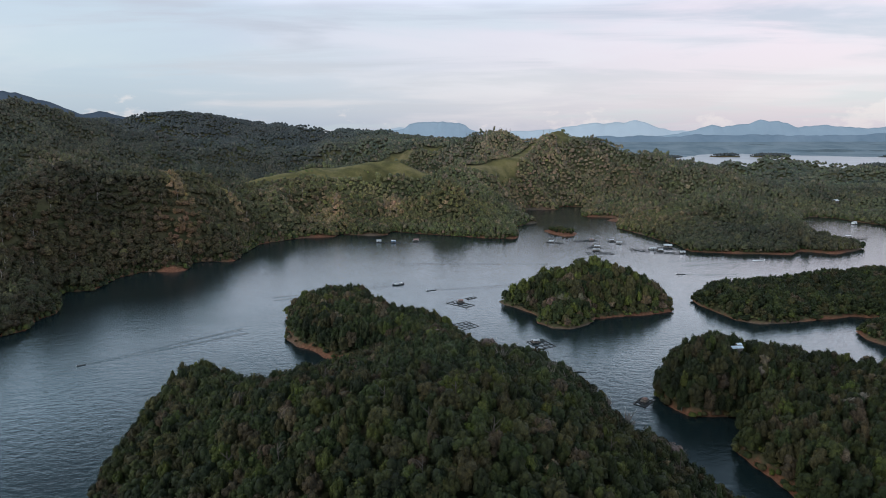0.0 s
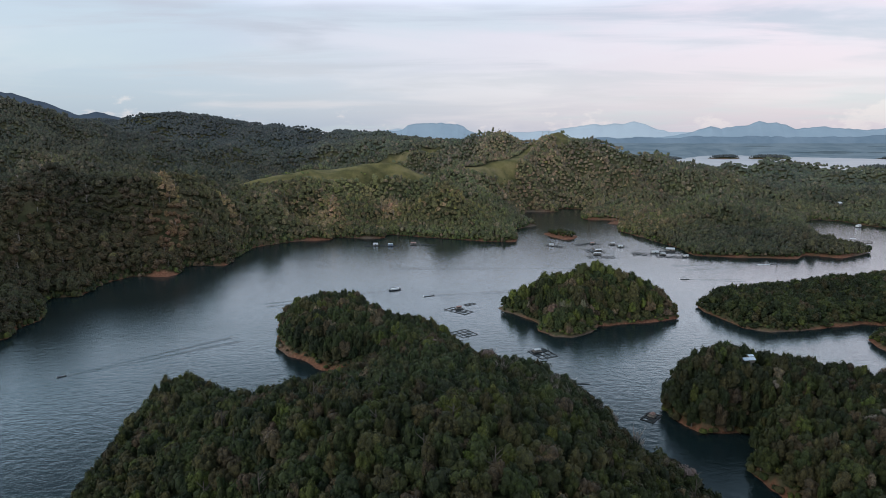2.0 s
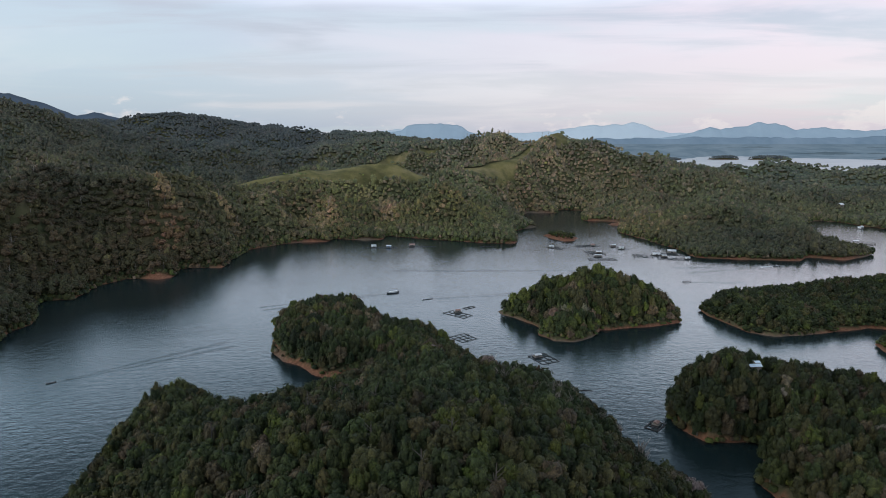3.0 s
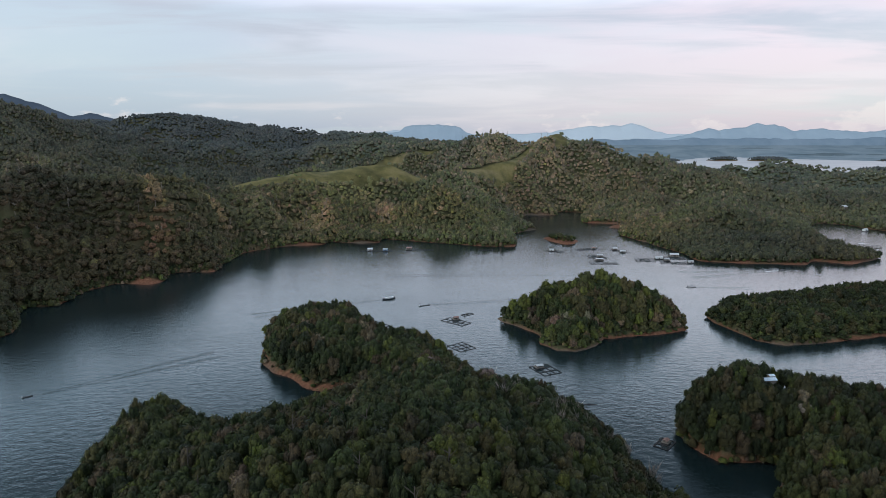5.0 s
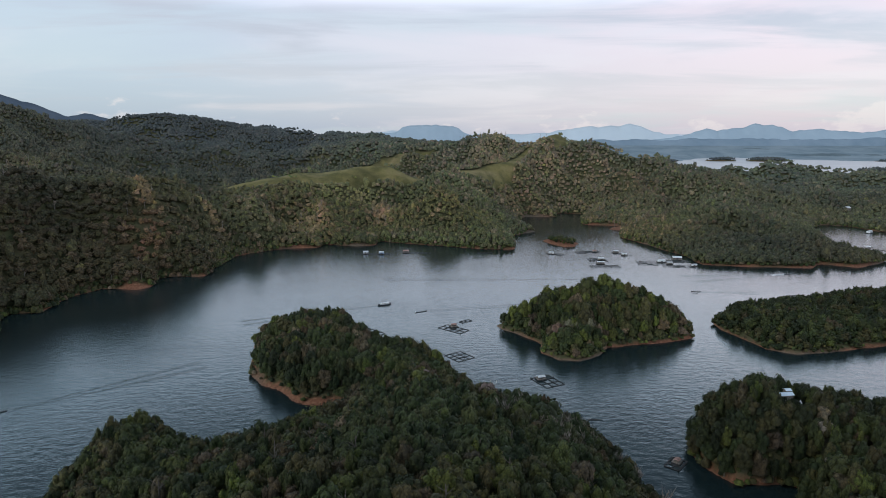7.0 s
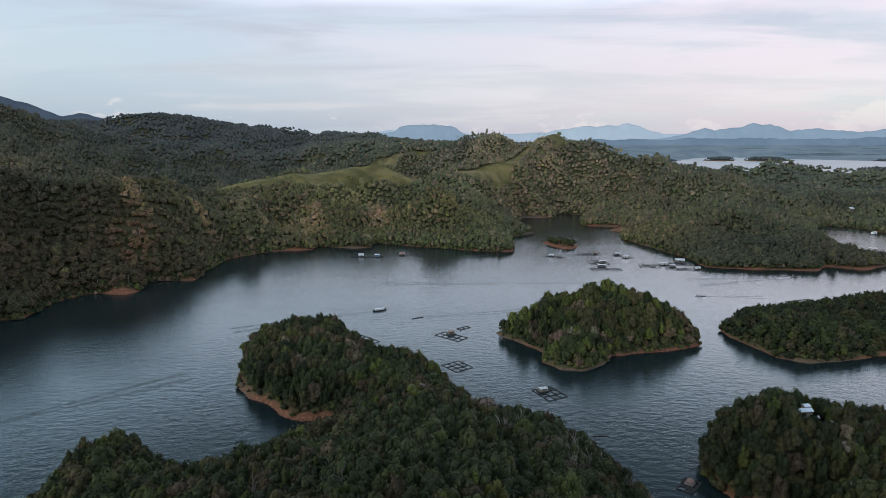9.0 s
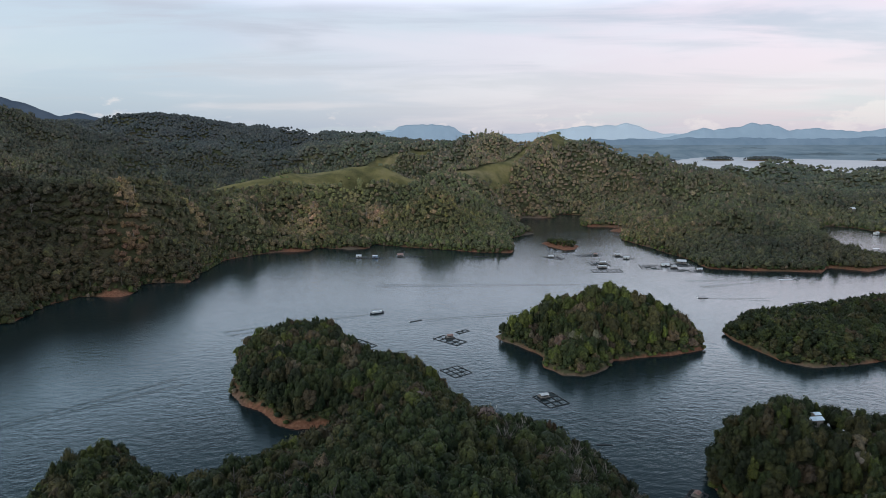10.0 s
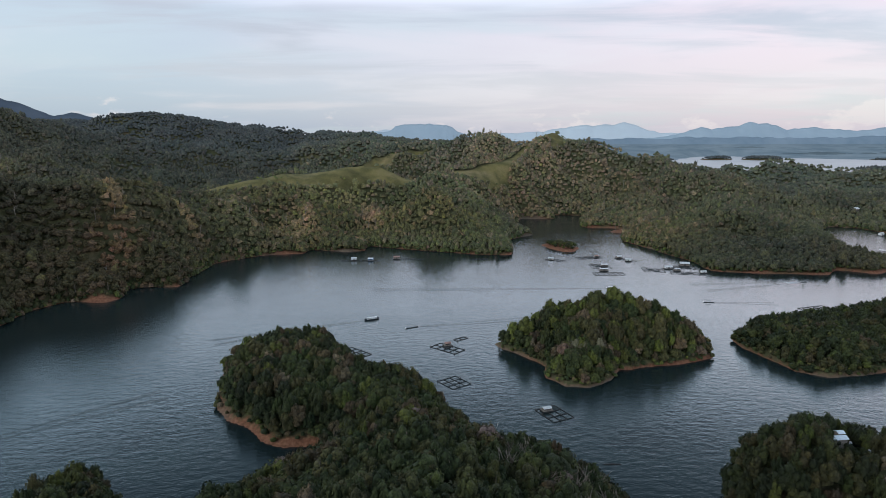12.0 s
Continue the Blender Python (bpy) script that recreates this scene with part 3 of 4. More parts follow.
def leaf_clumps(r, centre, radii, count, size):
    """Small ragged sprays of leaves that stand off a lobe."""
    n = r.normal(size=(count, 3))
    n[:, 2] = np.abs(n[:, 2]) * 1.0 - 0.25
    n /= np.linalg.norm(n, axis=1)[:, None]
    at = centre + n * radii * r.uniform(0.92, 1.16, (count, 1))
    t = np.cross(n, r.normal(size=(count, 3)))
    t /= np.linalg.norm(t, axis=1)[:, None]
    b = np.cross(n, t) + n * r.uniform(-1.0, 0.7, (count, 1))
    s = size * r.uniform(0.6, 1.3, (count, 1))
    v = np.stack([at - t * s * 0.75 - b * s * 0.4, at + t * s * 0.75 - b * s * 0.4, at + b * s * 0.75 + n * s * 0.15], 1).reshape(-1, 3)
    return v, np.arange(count * 3).reshape(-1, 3)


OCTA = (np.array([(1, 0, 0), (0, 1, 0), (-1, 0, 0), (0, -1, 0), (0, 0, 1), (0, 0, -1)], float), np.array([(0, 1, 4), (1, 2, 4), (2, 3, 4), (3, 0, 4), (1, 0, 5), (2, 1, 5), (3, 2, 5), (0, 3, 5)]))


RING = np.arange(5) * 2 * math.pi / 5
# a five-sided dome, open below
DOME = (np.r_[np.c_[np.cos(RING), np.sin(RING), 0 * RING - 0.55], np.c_[0.80 * np.cos(RING + 0.6), 0.80 * np.sin(RING + 0.6), 0 * RING + 0.45], [(0.0, 0.0, 1.0)]],
        np.array([t for k in range(5) for t in ((k, (k + 1) % 5, 5 + k), ((k + 1) % 5, 5 + (k + 1) % 5, 5 + k), (5 + k, 5 + (k + 1) % 5, 10))]))


def crown(seed, lobes, sprays, size, tall=1.0, lump=BALL, core=BALL):
    """A domed crown one metre in radius about its own middle: a core, billows of foliage over it, and ragged sprays of leaves."""
    r = np.random.default_rng(seed)
    rough = lambda shape: shape[0] * r.uniform(0.80, 1.12, (len(shape[0]), 1))
    pieces = [(rough(core) * (0.74, 0.74, 0.72 * tall), core[1])]
    if sprays:
        pieces.append(leaf_clumps(r, np.zeros(3), np.array((0.80, 0.80, 0.78 * tall)), sprays * 2, size))
    for k in range(lobes):
        up = -0.30 + 1.25 * ((k + 0.5) / lobes) + r.uniform(-0.12, 0.12)
        up = min(up, 0.92)
        a = 2.4 * k + r.uniform(-0.5, 0.5)
        q = math.sqrt(max(0.05, 1 - up * up)) * r.uniform(0.50, 0.74)
        w = r.uniform(0.30, 0.50)
        c, rad = np.array([math.cos(a) * q, math.sin(a) * q, up * 0.68 * tall]), np.array([w, w, w * r.uniform(0.75, 1.0)])
        pieces.append((rough(lump) * rad + c, lump[1]))
        if sprays:
            pieces.append(leaf_clumps(r, c, rad, sprays, size))
    v, f = joined(pieces)
    wide = np.percentile(np.hypot(v[:, 0], v[:, 1]), 97)
    return v / (wide, wide, np.percentile(np.abs(v[:, 2]), 98)), f


def rod(a, b, ra, rb, sides=4):
    a, b = np.array(a, float), np.array(b, float)
    d = (b - a) / max(1e-6, np.linalg.norm(b - a))
    t = np.cross(d, (0.3, 0.9, 0.1))
    t /= np.linalg.norm(t)
    u = np.cross(d, t)
    ang = np.arange(sides) * 2 * math.pi / sides
    ring = np.cos(ang)[:, None] * t + np.sin(ang)[:, None] * u
    i = np.arange(sides)
    j = (i + 1) % sides
    return np.r_[a + ring * ra, b + ring * rb], np.r_[np.c_[i, j, j + sides], np.c_[i, j + sides, i + sides]]


def trunk_shape(seed):
    """A trunk one metre tall with a slight bend and three limbs."""
    r = np.random.default_rng(seed)
    bend = r.uniform(-0.05, 0.05, 2)
    mid, top = np.array([bend[0], bend[1], 0.5]), np.array([-bend[0], bend[1] * 0.5, 1.0])
    parts = [rod((0, 0, 0), mid, 0.032, 0.024, 5), rod(mid, top, 0.024, 0.012, 5)]
    for k in range(3):
        a = r.uniform(0, 6.28)
        parts.append(rod(mid + (0, 0, 0.08 * k), mid + (math.cos(a) * 0.2, math.sin(a) * 0.2, 0.22 + 0.08 * k), 0.014, 0.006, 3))
    return joined(parts)


def bare_shape(seed):
    """A leafless crown: limbs that fork into many fine upward twigs, one metre tall."""
    r = np.random.default_rng(seed)
    parts = [rod((0, 0, 0), (0, 0, 0.45), 0.03, 0.02, 4)]
    for k in range(9):
        a, lean = r.uniform(0, 6.28), r.uniform(0.12, 0.34)
        p, q = np.array([0, 0, r.uniform(0.25, 0.45)]), np.array([math.cos(a) * lean, math.sin(a) * lean, r.uniform(0.6, 0.85)])
        parts.append(rod(p, q, 0.014, 0.008, 3))
        for _ in range(6):
            e = q + r.normal(size=3) * (0.09, 0.09, 0.05) + (0, 0, 0.12)
            parts.append(rod(p + (q - p) * r.uniform(0.5, 1.0), e, 0.008, 0.003, 3))
    return joined(parts)


NEAR_CROWNS = [crown(100 + k, 6 + k % 3, 26, 0.125, 0.85 + 0.07 * (k % 4), DOME, DOME) for k in range(10)]
TALL_CROWNS = [crown(140 + k, 5 + k % 2, 27, 0.13, 1.10 + 0.10 * (k % 3), DOME, DOME) for k in range(8)]
MID_CROWNS = [crown(200 + k, 6, 7, 0.19, 0.90 + 0.1 * (k % 3), OCTA) for k in range(8)]
LOW_CROWNS = [crown(250 + k, 2, 4, 0.20, 0.95, DOME, DOME) for k in range(8)]
FAR_CROWNS = [crown(300 + k, 0, 3, 0.24, 0.9, DOME, DOME) for k in range(10)]
TINY_CROWNS = [crown(700 + k, 0, 1, 0.3, 1.0, DOME, DOME) for k in range(12)]
TRUNKS = [trunk_shape(400 + k) for k in range(4)]
BARES = [bare_shape(500 + k) for k in range(4)]


def planted(shapes, at, radius, height, turn):
    """Many trees as one set of arrays: shapes in turn, scaled, turned and set down. Also which tree each corner belongs to."""
    vs, fs, own, n = [], [], [], 0
    pick = rng.integers(0, len(shapes), len(at))
    for k, (v, f) in enumerate(shapes):
        i = np.flatnonzero(pick == k)
        if not len(i):
            continue
        c, s = np.cos(turn[i])[:, None], np.sin(turn[i])[:, None]
        x, y, z = v[:, 0] * radius[i, None], v[:, 1] * radius[i, None], v[:, 2] * height[i, None]
        p = np.stack([x * c - y * s + at[i, 0, None], x * s + y * c + at[i, 1, None], z + at[i, 2, None]], -1)
        vs.append(p.reshape(-1, 3))
        fs.append((f[None] + (np.arange(len(i)) * len(v))[:, None, None]).reshape(-1, 3) + n)
        own.append(np.repeat(i, len(v)))
        n += len(i) * len(v)
    if not vs:
        return np.zeros((0, 3)), np.zeros((0, 3), int), np.zeros(0, int)
    return np.concatenate(vs), np.concatenate(fs), np.concatenate(own)


# dark evergreen, deep green, mid green, olive, lime, dry brown, russet, bleached
PALETTE = np.array([(0.0235, 0.0345, 0.0135), (0.0340, 0.0475, 0.0165), (0.0480, 0.0600, 0.0200), (0.0610, 0.0590, 0.0255), (0.0720, 0.0890, 0.0220), (0.0800, 0.0630, 0.0400), (0.1150, 0.0840, 0.0640), (0.1560, 0.1270, 0.0900)])
# dark tone painted over the western slopes and eastern hills
DARK_SLOPE = np.array((0.0390, 0.0410, 0.0250))


def tints(x, y, weights, dry=None, lighter=1.0):
    """A colour for each tree, from dark green over olive and lime to dry brown; stands of trees lean the same way."""
    w = np.tile(np.asarray(weights, float), (len(x), 1))
    if dry is not None:
        w[:, 5:] *= dry[:, None]
        w[:, 4] *= np.clip(1.6 - 0.4 * dry, 0.2, 1.5)
    stand = value_noise(x, y, 30, 21)
    w[:, 2:5] *= (0.4 + 1.6 * stand)[:, None]
    cum = np.cumsum(w, 1) / w.sum(1)[:, None]
    k = (rng.random(len(x))[:, None] > cum).sum(1).clip(0, 7)
    c = PALETTE[k] * rng.uniform(0.8, 1.25, (len(x), 1)) * rng.uniform(0.94, 1.06, (len(x), 3)) * lighter
    return c * (0.74 + 0.52 * value_noise(x, y, 36, 25))[:, None] * (1.05, 0.99, 0.90)


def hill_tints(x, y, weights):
    """The mainland's woods: olive and dry stands; dark woods and shade painted in to the west and on the eastern hill,
    haze painted in far off.
    """
    # colour lightened with distance, standing in for haze
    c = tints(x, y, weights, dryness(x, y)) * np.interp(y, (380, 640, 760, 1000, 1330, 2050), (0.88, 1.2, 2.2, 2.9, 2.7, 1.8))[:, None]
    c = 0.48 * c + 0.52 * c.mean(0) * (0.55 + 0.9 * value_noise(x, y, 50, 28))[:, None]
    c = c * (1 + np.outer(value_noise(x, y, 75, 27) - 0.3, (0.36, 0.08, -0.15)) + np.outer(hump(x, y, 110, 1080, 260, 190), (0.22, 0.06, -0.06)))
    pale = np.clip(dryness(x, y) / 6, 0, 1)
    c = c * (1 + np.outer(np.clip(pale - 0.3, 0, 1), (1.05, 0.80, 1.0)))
    # where the colour is darkened: dark woods, and shade put into the tint
    darkened = np.clip(np.maximum.reduce([0.85 * np.clip((-x - 170) / 220, 0, 1), 0.95 * hump(x, y, 335, 690, 170, 115), 0.55 * hump(x, y, 360, 900, 170, 230), 0.75 * hump(x, y, 680, 1050, 330, 300)]), 0, 1) * (1 - pale)
    shade = DARK_SLOPE * rng.uniform(0.75, 1.5, (len(x), 1)) * (1 + np.outer(value_noise(x, y, 60, 31) + 0.5 * rng.random(len(x)) - 0.55, (0.55, 0.12, 0.10)))
    c = (c + 0.86 * darkened[:, None] * (shade - c)) * (1.0, 1.0, 1.06)
    # blue haze mixed into the tint, more with distance
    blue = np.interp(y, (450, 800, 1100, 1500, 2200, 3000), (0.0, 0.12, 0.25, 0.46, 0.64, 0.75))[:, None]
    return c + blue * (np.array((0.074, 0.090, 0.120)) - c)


def scatter(x0, x1, y0, y1, step, height, edge, keep=None):
    """Jittered places on dry land, at least edge metres from the water."""
    gx, gy = np.meshgrid(np.arange(x0, x1, step), np.arange(y0, y1, step * 0.87))
    gx = gx + (np.arange(gx.shape[0]) % 2)[:, None] * step * 0.5
    x, y = gx.ravel() + rng.uniform(-0.38, 0.38, gx.size) * step, gy.ravel() + rng.uniform(-0.38, 0.38, gx.size) * step
    ok = np.abs(x) < np.maximum(0.77 * y + 40, 125)
    x, y = x[ok], y[ok]
    z, d = height(x, y)
    ok = d > edge + 2.0 * (value_noise(x, y, 6, 22) - 0.3)
    if keep is not None:
        ok &= keep(x, y, d)
    return x[ok], y[ok], z[ok], d[ok]


def wood(name, label, shapes, x, y, z, d, radius, tall, colours, trunks=True, deep=1.0, mat=None):
    """A stand of trees nobody could count, as one mesh; foliage with each tree's own colour."""
    n = len(x)
    r = radius * rng.uniform(0.62, 1.40, n)
    small = np.clip(0.40 + d / 15, 0.40, 1)
    h = tall * rng.uniform(0.78, 1.25, n) * small
    r = r * (0.60 + 0.40 * small)
    half = h * np.clip(0.56 - d / 120, 0.42, 0.56) * deep
    at = np.c_[x, y, z + h - half]
    v, f, own = planted(shapes, at, r, half, rng.uniform(0, 6.28, n))
    ob = tagged(link_mesh(name, v, f, mat or M_LEAF, "tint", colours[own], True), label, "forest", kind="stuff")
    if trunks:
        e = (d < 10) & (rng.random(n) < 0.7)
        if not e.any():
            return ob
        v, f, own = planted(TRUNKS, np.c_[x, y, z - 0.3][e], h[e] * 0.8, h[e] * 0.8, rng.uniform(0, 6.28, e.sum()))
        tagged(link_mesh(name + "_trunks", v, f, M_TRUNK), "slim grey trunks under the forest canopy", "tree trunks", kind="stuff")
    return ob


# single trees on the crest of the headland that the camera passes nearest
STAND = (-34, 46, 198, 282)


def in_stand(x, y):
    return (x > STAND[0]) & (x < STAND[1]) & (y > STAND[2]) & (y < STAND[3])


def tree(name, label, crown_shape, trunk, radius, tall, mat):
    root = new(name)
    half = tall * 0.43
    t = link_mesh("trunk", trunk[0] * tall * 0.9, trunk[1], M_TRUNK)
    c = link_mesh("crown", crown_shape[0] * (radius, radius, half) + (0, 0, tall - half), crown_shape[1], mat)
    t.parent = c.parent = root
    return tagged(root, label, "tree", "trees on the headland", "")


def plant_single_trees():
    kinds = [tree("tree", ("broad dark green tree in the headland forest", "rounded olive green tree in the headland forest", "leafy tree with a ragged crown in the forest")[k % 3],
                  NEAR_CROWNS[k], TRUNKS[k % 4], 3.1 + 0.25 * (k % 4), 9.5 + 0.8 * (k % 3), M_LEAF_TREE) for k in range(6)]
    x, y, z, d = scatter(STAND[0], STAND[1], STAND[2], STAND[3], 5.2, headland_height, 3.5)
    for k in range(len(x)):
        s = rng.uniform(0.8, 1.2) * min(1, 0.5 + d[k] / 14)
        m = pose(x[k], y[k], z[k] - 0.3, 0, 0, rng.uniform(0, 360))
        src = kinds[k % 6]
        if k < 6:
            src.matrix_basis = m @ Matrix.Diagonal((s, s, s, 1))
        else:
            ob = copy_thing(src, m)
            ob.scale = (s, s, s * rng.uniform(0.9, 1.1))


plant_single_trees()

# the crest under the start of the flight
x, y, z, d = scatter(-125, 112, -55, 116, 5.6, headland_height, 1.0)
wood("forest", "forest on the root of the headland", MID_CROWNS, x, y, z, d, 3.6, 9.5, tints(x, y, (4, 4, 3.4, 2.6, 1.0, 1.3, 0.25, 0.15), None, 0.8), False)
HEAD_W = (3.4, 3.9, 3.4, 3.1, 1.1, 1.5, 0.14, 0.08)
x, y, z, d = scatter(-150, 110, 116, 232, 4.5, headland_height, 0.4, lambda x, y, d: ~in_stand(x, y))
wood("forest", "dense young forest with slim crowns on the headland", TALL_CROWNS[:3] + NEAR_CROWNS, x, y, z, d, 3.0, 8.5, tints(x, y, (3.6, 3.8, 3.4, 3.3, 1.4, 1.5, 0.10, 0.05), None, 0.80))
x, y, z, d = scatter(-155, 90, 232, 445, 5.2, headland_height, 0.6, lambda x, y, d: ~in_stand(x, y))
wood("forest", "old broad-crowned forest on the headland", NEAR_CROWNS, x, y, z, d, 3.7, 10.5, tints(x, y, HEAD_W, None, 0.9))
x, y, z, d = scatter(20, 155, 370, 475, 4.6, mid_island_height, 0.8)
wood("forest", "mixed green forest on the small island", NEAR_CROWNS, x, y, z, d, 3.3, 9.5, tints(x, y, (1.6, 3.0, 3.8, 3.0, 2.6, 1.8, 0.3, 0.4), None, 1.2))
x, y, z, d = scatter(35, 145, 385, 465, 13.0, mid_island_height, 9.0)
wood("tall_trees", "taller trees standing out of the island forest", NEAR_CROWNS, x, y, z, d, 4.4, 12.5, tints(x, y, (1.8, 3.2, 3.6, 3.0, 1.4, 1.2, 0.3, 0.2), None, 1.2))
x, y, z, d = scatter(-135, 60, 235, 430, 19.0, headland_height, 9.0)
wood("tall_trees", "broad taller trees standing out of the headland forest", NEAR_CROWNS, x, y, z, d, 4.8, 11.5, tints(x, y, HEAD_W))
x, y, z, d = scatter(160, 400, 315, 525, 4.6, east_island_height, -0.4)
wood("forest", "dark green forest on the low island", MID_CROWNS, x, y, z, d, 3.2, 8.2, tints(x, y, (4, 4, 3, 2.0, 0.4, 0.5, 0.1, 0.1), None, 0.82))
x, y, z, d = scatter(85, 236, 118, 312, 4.4, near_east_height, -0.8, lambda x, y, d: np.hypot((x - 131.0) / 9.6, (y - 282.0) / 10.5) > 1)
wood("forest", "dark forest with taller slim trees on the point", TALL_CROWNS + NEAR_CROWNS[:4], x, y, z, d + 9, 2.9, 9.8, tints(x, y, (3.4, 4.2, 3.2, 3.0, 0.6, 1.3, 0.2, 0.1), None, 0.78))
x, y, z, d = scatter(122, 142, 268, 294, 2.6, near_east_height, 0.0, lambda x, y, d: (np.hypot((x - 131.0) / 9.8, (y - 281.0) / 11.0) < 1) & ~((np.abs(x - 132) < 5.5) & (y > 283.5)))
wood("shrubs", "young growth round the house in the trees", LOW_CROWNS, x, y, z, d + 15, 1.8, 4.0, tints(x, y, (4, 4.2, 2.6, 2.6, 0.4, 1.1, 0.2, 0.1), None, 0.7), False)
x, y, z, d = scatter(100, 150, 728, 790, 4.0, islet_height, 2.6, lambda x, y, d: (x < 122) | (y > 752) | (value_noise(x, y, 9, 72) > 0.62))
wood("shrubs", "low green shrubs on the red islet", MID_CROWNS, x, y, z, d + 6, 2.3, 4.6, tints(x, y, (1, 2, 3, 2, 2, 0.5, 0, 0)), False)


for fn, x0, x1, y0, y1, step in ((headland_height, -150, 110, 150, 440, 2.9), (mid_island_height, 20, 160, 370, 475, 2.7), (east_island_height, 160, 400, 315, 525, 3.2), (near_east_height, 85, 236, 118, 312, 2.9)):
    point = fn is near_east_height
    x, y, z, d = scatter(x0, x1, y0, y1, step, fn, -1.6 if point else -0.2, lambda x, y, d: d < 7.5)
    wood("shrubs", "low shrubs along the top of the bank", FAR_CROWNS, x, y, np.maximum(z, 0.1), d + 15, 2.0 if point else 1.6, 3.2 if point else 2.6, tints(x, y, (2.5, 3.5, 3.4, 2.6, 1.6, 0.8, 0.1, 0.1)), False)


def dryness(x, y):
    """The western slopes have more dry, brown trees."""
    strip = ridge(x, y, [(-312, 650, 1), (-293, 625, 1), (-277, 612, 1), (-282, 594, 1)], 9) ** 3 + hump(x, y, -282, 594, 12, 10) + ridge(x, y, [(-270, 702, 1), (-246, 676, 1)], 7) ** 3 + 0.3 * ridge(x, y, [(-176, 840, 1), (-158, 775, 1)], 9) ** 3 + 0.3 * hump(x, y, -95, 845, 12, 34)
    g = 14 * strip + 3.4 * hump(x, y, -210, 768, 50, 36) + 3 * hump(x, y, -640, 940, 30, 60) + 1.6 * hump(x, y, -400, 470, 170, 200) + 3.2 * hump(x, y, 150, 1150, 240, 150) + 1.8 * hump(x, y, 120, 960, 60, 80) + 1.0 * hump(x, y, 240, 850, 40, 120)
    return 0.35 + g * (0.4 + 1.2 * value_noise(x, y, 60, 23))


def in_wood(x, y, d):
    # nothing on the bare capes, and no trees on the far sides of the hills
    r = np.hypot(x, y) / 8
    fall = mainland_height(x + x / r, y + y / r)[0] - mainland_height(x - x / r, y - y / r)[0]
    return (pasture(x, y) < 0.25) & (d > bare_cape(x, y)) & ((fall > np.interp(y, (500, 1000, 1600), (-6.0, -3.5, -2.0))) | (d < 25))


MAIN_W = (2.6, 3.0, 2.2, 3.8, 0.5, 3.0, 1.1, 0.45)
for y0, y1, step, rad, tall, shapes, text in ((330, 620, 5.3, 3.6, 9.5, MID_CROWNS, "brown and green forest on the western shore"),
                                              (620, 860, 5.0, 3.6, 7.4, LOW_CROWNS, "mixed green and brown forest on the shore hills"),
                                              (860, 1330, 5.4, 3.9, 6.2, FAR_CROWNS, "olive and brown forest on the hills"),
                                              (1330, 2050, 7.9, 5.6, 7.2, TINY_CROWNS, "dark forest on the farther hills"),
                                              (2050, 3400, 10.5, 7.0, 7.5, TINY_CROWNS, "far woods on the low country")):
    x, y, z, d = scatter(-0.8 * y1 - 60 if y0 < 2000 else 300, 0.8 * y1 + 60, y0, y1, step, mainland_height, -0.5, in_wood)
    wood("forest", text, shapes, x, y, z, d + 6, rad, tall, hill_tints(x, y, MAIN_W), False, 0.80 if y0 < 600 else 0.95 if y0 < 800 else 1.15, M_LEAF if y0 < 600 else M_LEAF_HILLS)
x, y, z, d = scatter(-900, 700, 340, 1330, 27.0, mainland_height, 8.0, in_wood)
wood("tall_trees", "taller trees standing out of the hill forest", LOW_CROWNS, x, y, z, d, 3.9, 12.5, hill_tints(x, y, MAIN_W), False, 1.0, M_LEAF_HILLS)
x, y, z, d = scatter(-330, 330, 830, 1330, 9.0, mainland_height, 20.0, lambda x, y, d: (pasture(x, y) >= 0.25) & (value_noise(x, y, 30, 71) + 0.25 * np.sin(x * 3.1 + y) > 0.78))
wood("shrubs", "scattered shrubs on the pasture", FAR_CROWNS, x, y, z, d, 2.2, 3.4, tints(x, y, (2, 3, 3, 3, 1, 1, 0.2, 0.2), None, 1.8), False)
for k in range(3):
    x, y, z, d = scatter(1200, 1900, 2100, 3500, 11.0, lake_islet_height(k), 2.0)
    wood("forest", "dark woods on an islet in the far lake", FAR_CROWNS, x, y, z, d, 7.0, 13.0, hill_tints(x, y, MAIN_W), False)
x, y, z, d = scatter(-330, 620, 330, 1060, 3.3, mainland_height, -2.6, lambda x, y, d: (d < 6.0) & (d > bare_cape(x, y)))
# shrubs lightened with distance, matching the painted haze of the hill woods
wood("shrubs", "low green shrubs along the lake shore", FAR_CROWNS, x, y, np.maximum(z, 0.3) - 1.0, d + 15, 2.4, 4.6, tints(x, y, (2.5, 3.5, 3.4, 3.2, 0.7, 1.4, 0.2, 0.1), None, np.interp(y, (400, 600, 800), (0.85, 1.0, 1.5))[:, None]), False)
x, y, z, d = scatter(-320, 500, 330, 1060, 9.0, mainland_height, 2.0, lambda x, y, d: (d < 12) & (y < 1060))
v, f, own = planted(TRUNKS, np.c_[x, y, z - 0.3], np.full(len(x), 9.0), np.full(len(x), 8.5), rng.uniform(0, 6.28, len(x)))
tagged(link_mesh("shore_trunks", v, f, M_TRUNK), "slim pale trunks along the lake shore", "tree trunks", kind="stuff")


def snag_shape(seed):
    """A dead tree: a pale pole with a few short limbs, one metre tall."""
    r = np.random.default_rng(seed)
    parts = [rod((0, 0, 0), (0.03, 0, 1.0), 0.026, 0.010, 3)]
    for k in range(6):
        a, h = r.uniform(0, 6.28), r.uniform(0.45, 0.9)
        parts.append(rod((0.02, 0, h), (math.cos(a) * 0.17, math.sin(a) * 0.17, h + r.uniform(0.1, 0.2)), 0.012, 0.005, 3))
    return joined(parts)


